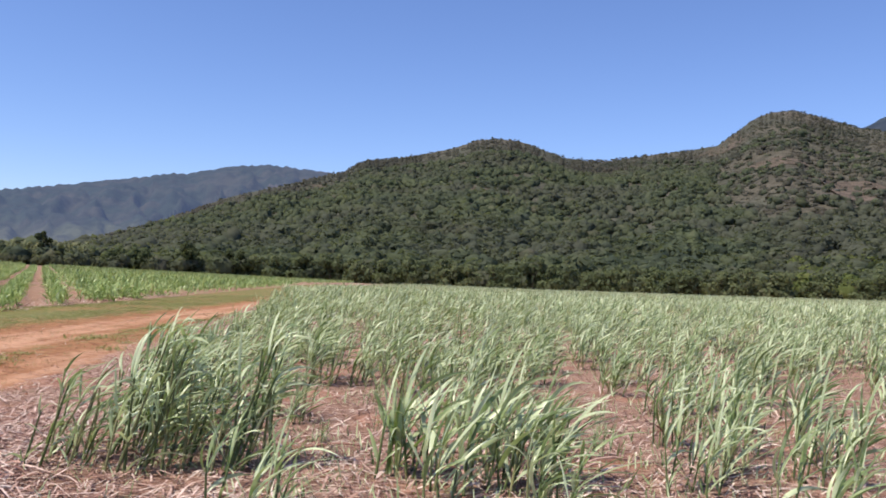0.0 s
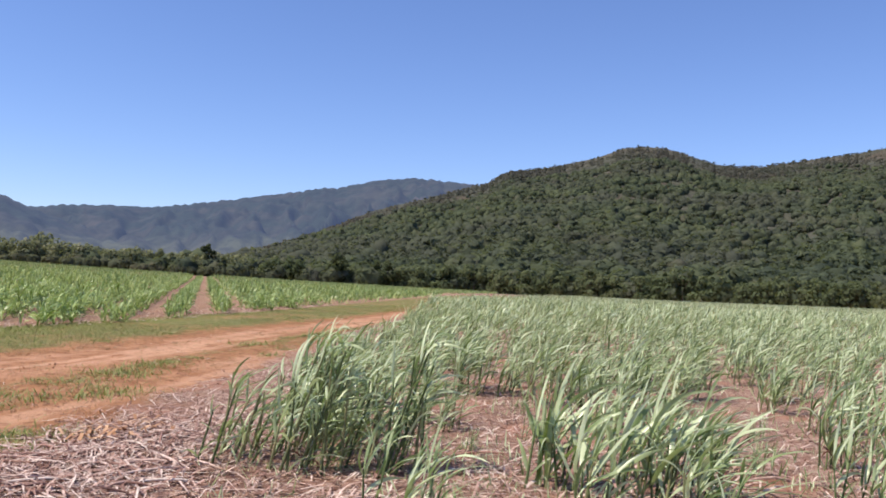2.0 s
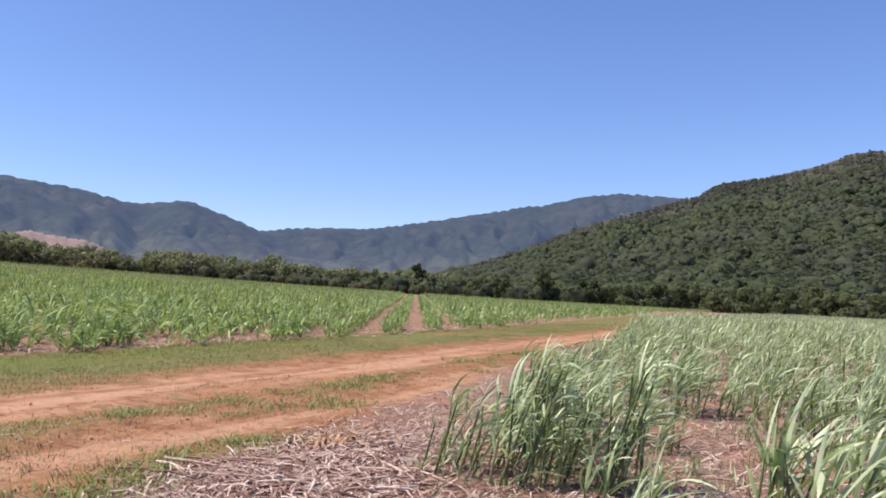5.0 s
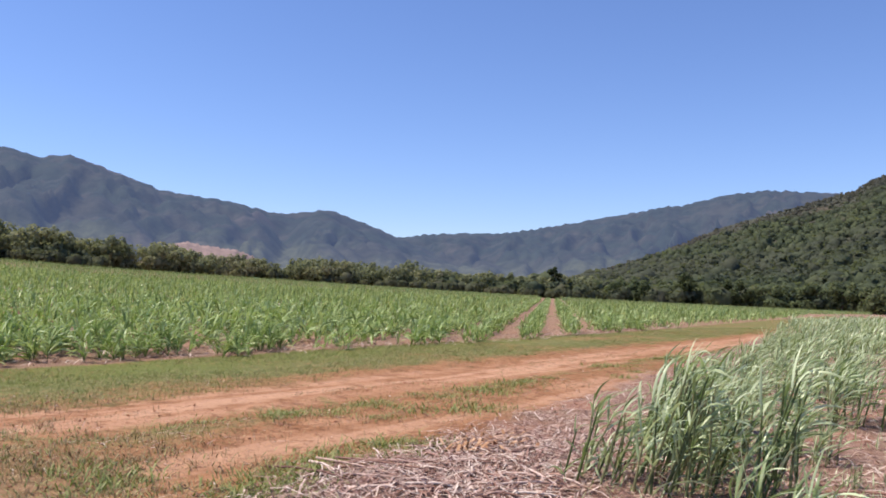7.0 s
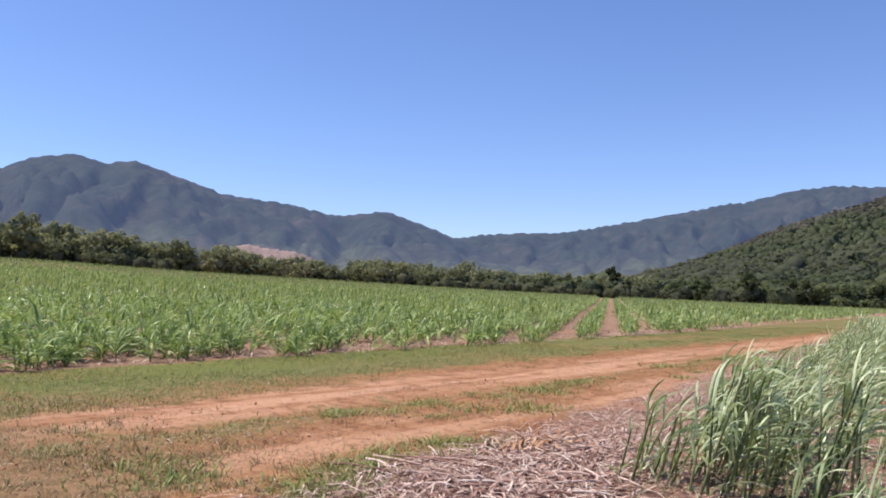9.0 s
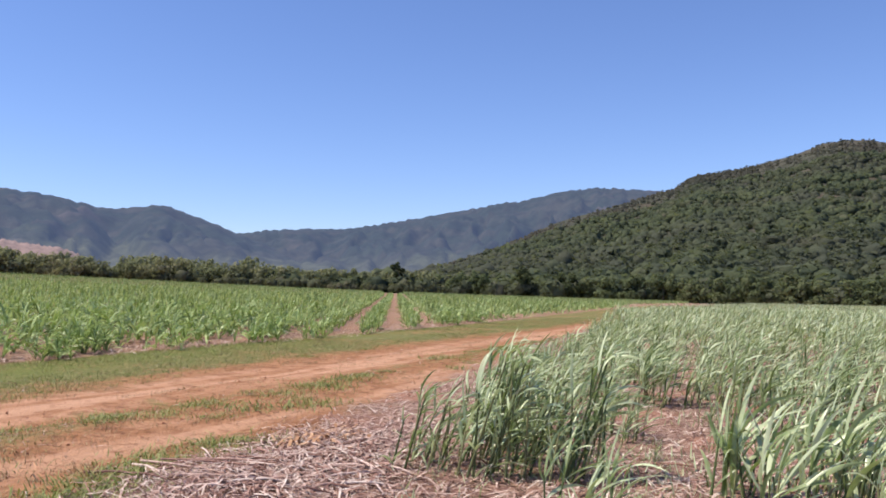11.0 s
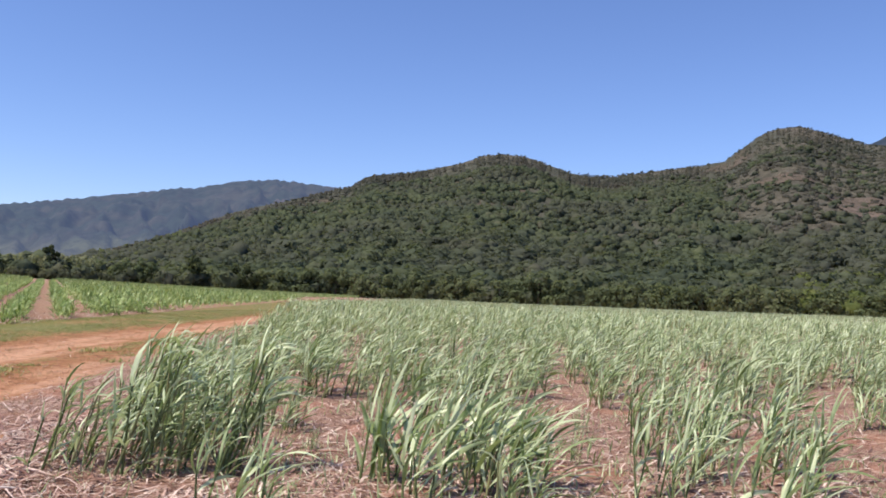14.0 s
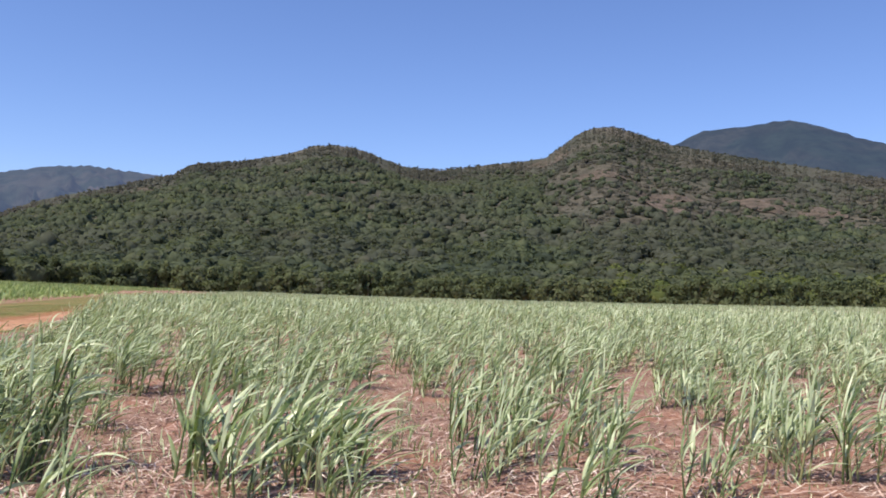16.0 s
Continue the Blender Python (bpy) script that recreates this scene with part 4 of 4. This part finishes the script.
strewn("field_edge_straw", "dry cane leaf along the edge of the green field", "straw", 2500, left_straw_spot, CURLS, M_STRAW, (1.0, 2.0), 0.03)

# fallen cane sticks at the field corner: x, y, turn in degrees, length
STICKS = [(-4.5, 5.35, 8, 1.2), (-4.35, 5.55, 16, 1.0), (-4.7, 5.15, -4, 1.1), (-4.15, 5.0, 22, 0.9), (-3.9, 6.6, 118, 0.75), (-4.9, 4.7, 2, 0.9), (-3.7, 5.6, -20, 0.6), (-4.0, 6.1, 40, 0.5), (-3.5, 6.3, 70, 0.45),
          (-4.6, 6.0, -30, 0.5), (-1.1, 7.1, 15, 0.5), (-2.1, 8.5, -12, 0.4), (1.2, 6.9, 25, 0.45), (-3.3, 5.2, 55, 0.55)]
for _ in range(46):
    x, y = corner_spot() or (-3.8, 5.6)
    STICKS.append((x, y, rng.gauss(5, 35), rng.uniform(0.22, 0.65)))
for x, y, turn, length in STICKS:
    bow = rng.uniform(-0.04, 0.04)
    v, f = tube([Vector((-length / 2, 0, 0.02)), Vector((-length / 6, bow, 0.045)), Vector((length / 5, bow, 0.05)), Vector((length / 2, 0, 0.025))], [0.012, 0.011, 0.010, 0.007], 6)
    ob = tagged(new("cane_stick", mesh_of("cane_stick", v, f, M_STRAW, True)), "dry pale fallen cane stick lying on straw", "stick", "fallen cane sticks")
    ob.matrix_basis = pose(x, y, zat(x, y), 0, rng.uniform(-3, 3), turn)


def tuft_shape(rng, blades, tall, spread, segs=2):
    pieces = []
    for _ in range(blades):
        a = rng.uniform(0, 6.28)
        base = (rng.gauss(0, spread), rng.gauss(0, spread), -0.01)
        pieces.append(blade(base, a, tall * rng.uniform(0.5, 1.2), 0.007 if segs > 1 else 0.011, rng.uniform(0.35, 1.35), rng.uniform(0.4, 1.4), 0.2, segs, False))
    return joined(pieces)


TUFT_MESHES = [mesh_of("grass_tuft", *tuft_shape(rng, 170, 0.095, 0.14), M_GRASS) for _ in range(5)]
# tufts between the wheel tracks and along the straw: x, y, size
TUFTS = [(-5.2, 6.45, 1.3), (-5.45, 6.2, 1.1), (-5.0, 6.7, 1.0), (-5.47, 5.65, 1.0), (-5.0, 4.75, 1.3), (-4.85, 4.45, 1.4), (-5.15, 5.05, 1.2), (-5.25, 5.3, 1.0), (-4.7, 4.2, 1.2), (-4.6, 3.9, 1.1), (-6.04, 3.38, 1.2), (-6.0, 3.75, 1.2),
         (-7.7, 5.55, 0.9), (-7.72, 4.43, 1.0), (-7.28, 6.66, 1.1), (-6.31, 8.9, 1.5), (-6.6, 8.3, 1.2), (-6.9, 9.6, 1.3), (-6.1, 9.4, 1.2), (-6.5, 7.6, 0.8), (-7.0, 7.3, 0.9),
         (-6.9, 10.8, 1.5), (-7.2, 11.85, 1.4), (-7.26, 8.4, 1.2), (-7.4, 6.9, 1.1), (-7.76, 6.0, 1.0), (-7.7, 16.8, 1.5), (-7.4, 20.0, 1.6), (-6.28, 3.75, 1.5), (-6.0, 3.5, 1.3), (-6.5, 3.6, 1.1), (-4.9, 4.0, 1.2)]
for k in range(9):
    y = 4.1 + 0.3 * k
    TUFTS.append((-4.62 - 0.3 * (y - 4.1) + rng.gauss(0, 0.12), y + rng.gauss(0, 0.1), rng.uniform(0.7, 1.2)))
for _ in range(45):
    y = rng.uniform(3, 34)
    TUFTS.append((rng.choice((-7.4, -7.4, -10.9, -5.6 - 0.1 * y)) + rng.gauss(0, 0.35), y, rng.uniform(0.5, 1.1)))
for x, y, size in TUFTS:
    ob = tagged(new("grass_tuft"), "low green and straw-coloured grass tuft on red dirt", "grass", "tufts on the dirt road")
    tagged(part("foliage", rng.choice(TUFT_MESHES), ob), kind="stuff")
    ob.matrix_basis = pose(x, y, zat(x, y), 0, 0, rng.uniform(0, 360)) @ Matrix.Diagonal((size * 1.3, size * 1.3, size, 1))

SHORT = [tuft_shape(rng, 9, 0.06, 0.07, 1) for _ in range(8)]


def verge_spot():
    y = 2.0 + 50 * rng.random() ** 1.7
    x = rng.uniform(-14.6, -9.3)
    inner = -11.4 + 1.0 * (1 - float(smooth(5, 15, y)))
    if x > inner and rng.random() < (x - inner) * 0.9:
        return None
    return (x, y) if noise.noise(Vector((x * 0.35, y * 0.25, 0.4))) > -0.25 + rng.gauss(0, 0.15) else None


strewn("verge_grass", "short mown grass verge, green with dry patches", "grass", 9000, verge_spot, SHORT, M_GRASS, (0.7, 1.5))
strewn("verge_dry_grass", "dead straw-coloured grass through the mown verge", "grass", 2600, verge_spot, SHORT, M_DRY_GRASS, (0.7, 1.5))


def strip_spot():
    y = 3.0 + 45 * rng.random() ** 1.5
    x = -7.3 + rng.gauss(0, 0.5)
    if y < 7.5 and rng.random() < 0.65:
        return None
    return (x, y) if noise.noise(Vector((x * 0.7, y * 0.5, 7.4))) > 0.05 + rng.gauss(0, 0.1) else None


strewn("track_grass", "thin grass between the wheel tracks", "grass", 1000, strip_spot, SHORT, M_GRASS, (0.6, 1.3))


def road_spot():
    x, y = rng.uniform(-11.2, -4.8), 2.6 + 30 * rng.random() ** 1.7
    return (x, y) if noise.noise(Vector((x * 0.8, y * 0.5, 2.2))) > -0.1 + rng.gauss(0, 0.2) else None


strewn("road_dry_grass", "withered brown grass scattered over the dirt road", "grass", 3600, road_spot, SHORT, M_DRY_GRASS, (0.5, 1.2))
strewn("road_litter", "bits of dry cane leaf blown over the road", "straw", 1700, road_spot, CURLS, M_STRAW, (0.3, 0.8))


def weedy_spot():
    x, y = rng.uniform(-11.5, -5.2), rng.uniform(0.8, 5.2)
    if y > 4.2 and rng.random() < y - 4.2:
        return None
    return (x, y) if noise.noise(Vector((x * 1.3, y * 1.3, 5.1))) > -0.12 + rng.gauss(0, 0.15) else None


WEEDS = [tuft_shape(rng, 14, 0.085, 0.05, 2) for _ in range(8)]
strewn("roadside_weeds", "low olive weeds at the near end of the road", "weeds", 210, weedy_spot, WEEDS, M_GRASS, (0.6, 1.5))
strewn("roadside_dead_grass", "trampled brown dead grass at the road side", "grass", 1100, weedy_spot, WEEDS, M_DRY_GRASS, (0.5, 1.2))


def lane_spot():
    r = 5.0 * math.exp(rng.uniform(0, 1.3))
    a = radians(rng.uniform(-28, 40))
    x, y = r * math.sin(a), r * math.cos(a)
    return (x, y) if x > right_edge(y) else None


strewn("cane_seedlings", "thin green shoots and weeds among the straw", "weeds", 700, lane_spot, SHORT, M_CANE, (1.2, 3.2))


def clod(rng):
    bm = bmesh.new()
    bmesh.ops.create_icosphere(bm, subdivisions=1, radius=0.5)
    o = Vector((rng.uniform(0, 99), 0, 0))
    for v in bm.verts:
        v.co *= 1 + 0.5 * noise.noise(v.co * 2.5 + o)
        v.co.z *= 0.6
    out = np.array([v.co for v in bm.verts]), np.array([[v.index for v in f.verts] for f in bm.faces])
    bm.free()
    return out


CLODS = [clod(rng) for _ in range(5)]


def clod_spot():
    return rng.uniform(-11.5, -5.0), 2.5 + 22 * rng.random() ** 1.6


spots = []
for _ in range(1000):
    x, y = clod_spot()
    spots.append((rng.randrange(5), placed(x, y, zat(x, y) + 0.003, rng.uniform(0, 6.28), rng.uniform(0.01, 0.04))))
v, f = gathered(CLODS, spots)
tagged(new("earth_clods", mesh_of("earth_clods", v, None, M_CLOD, True, f)), "small red earth clods on the road", "clod", kind="stuff")
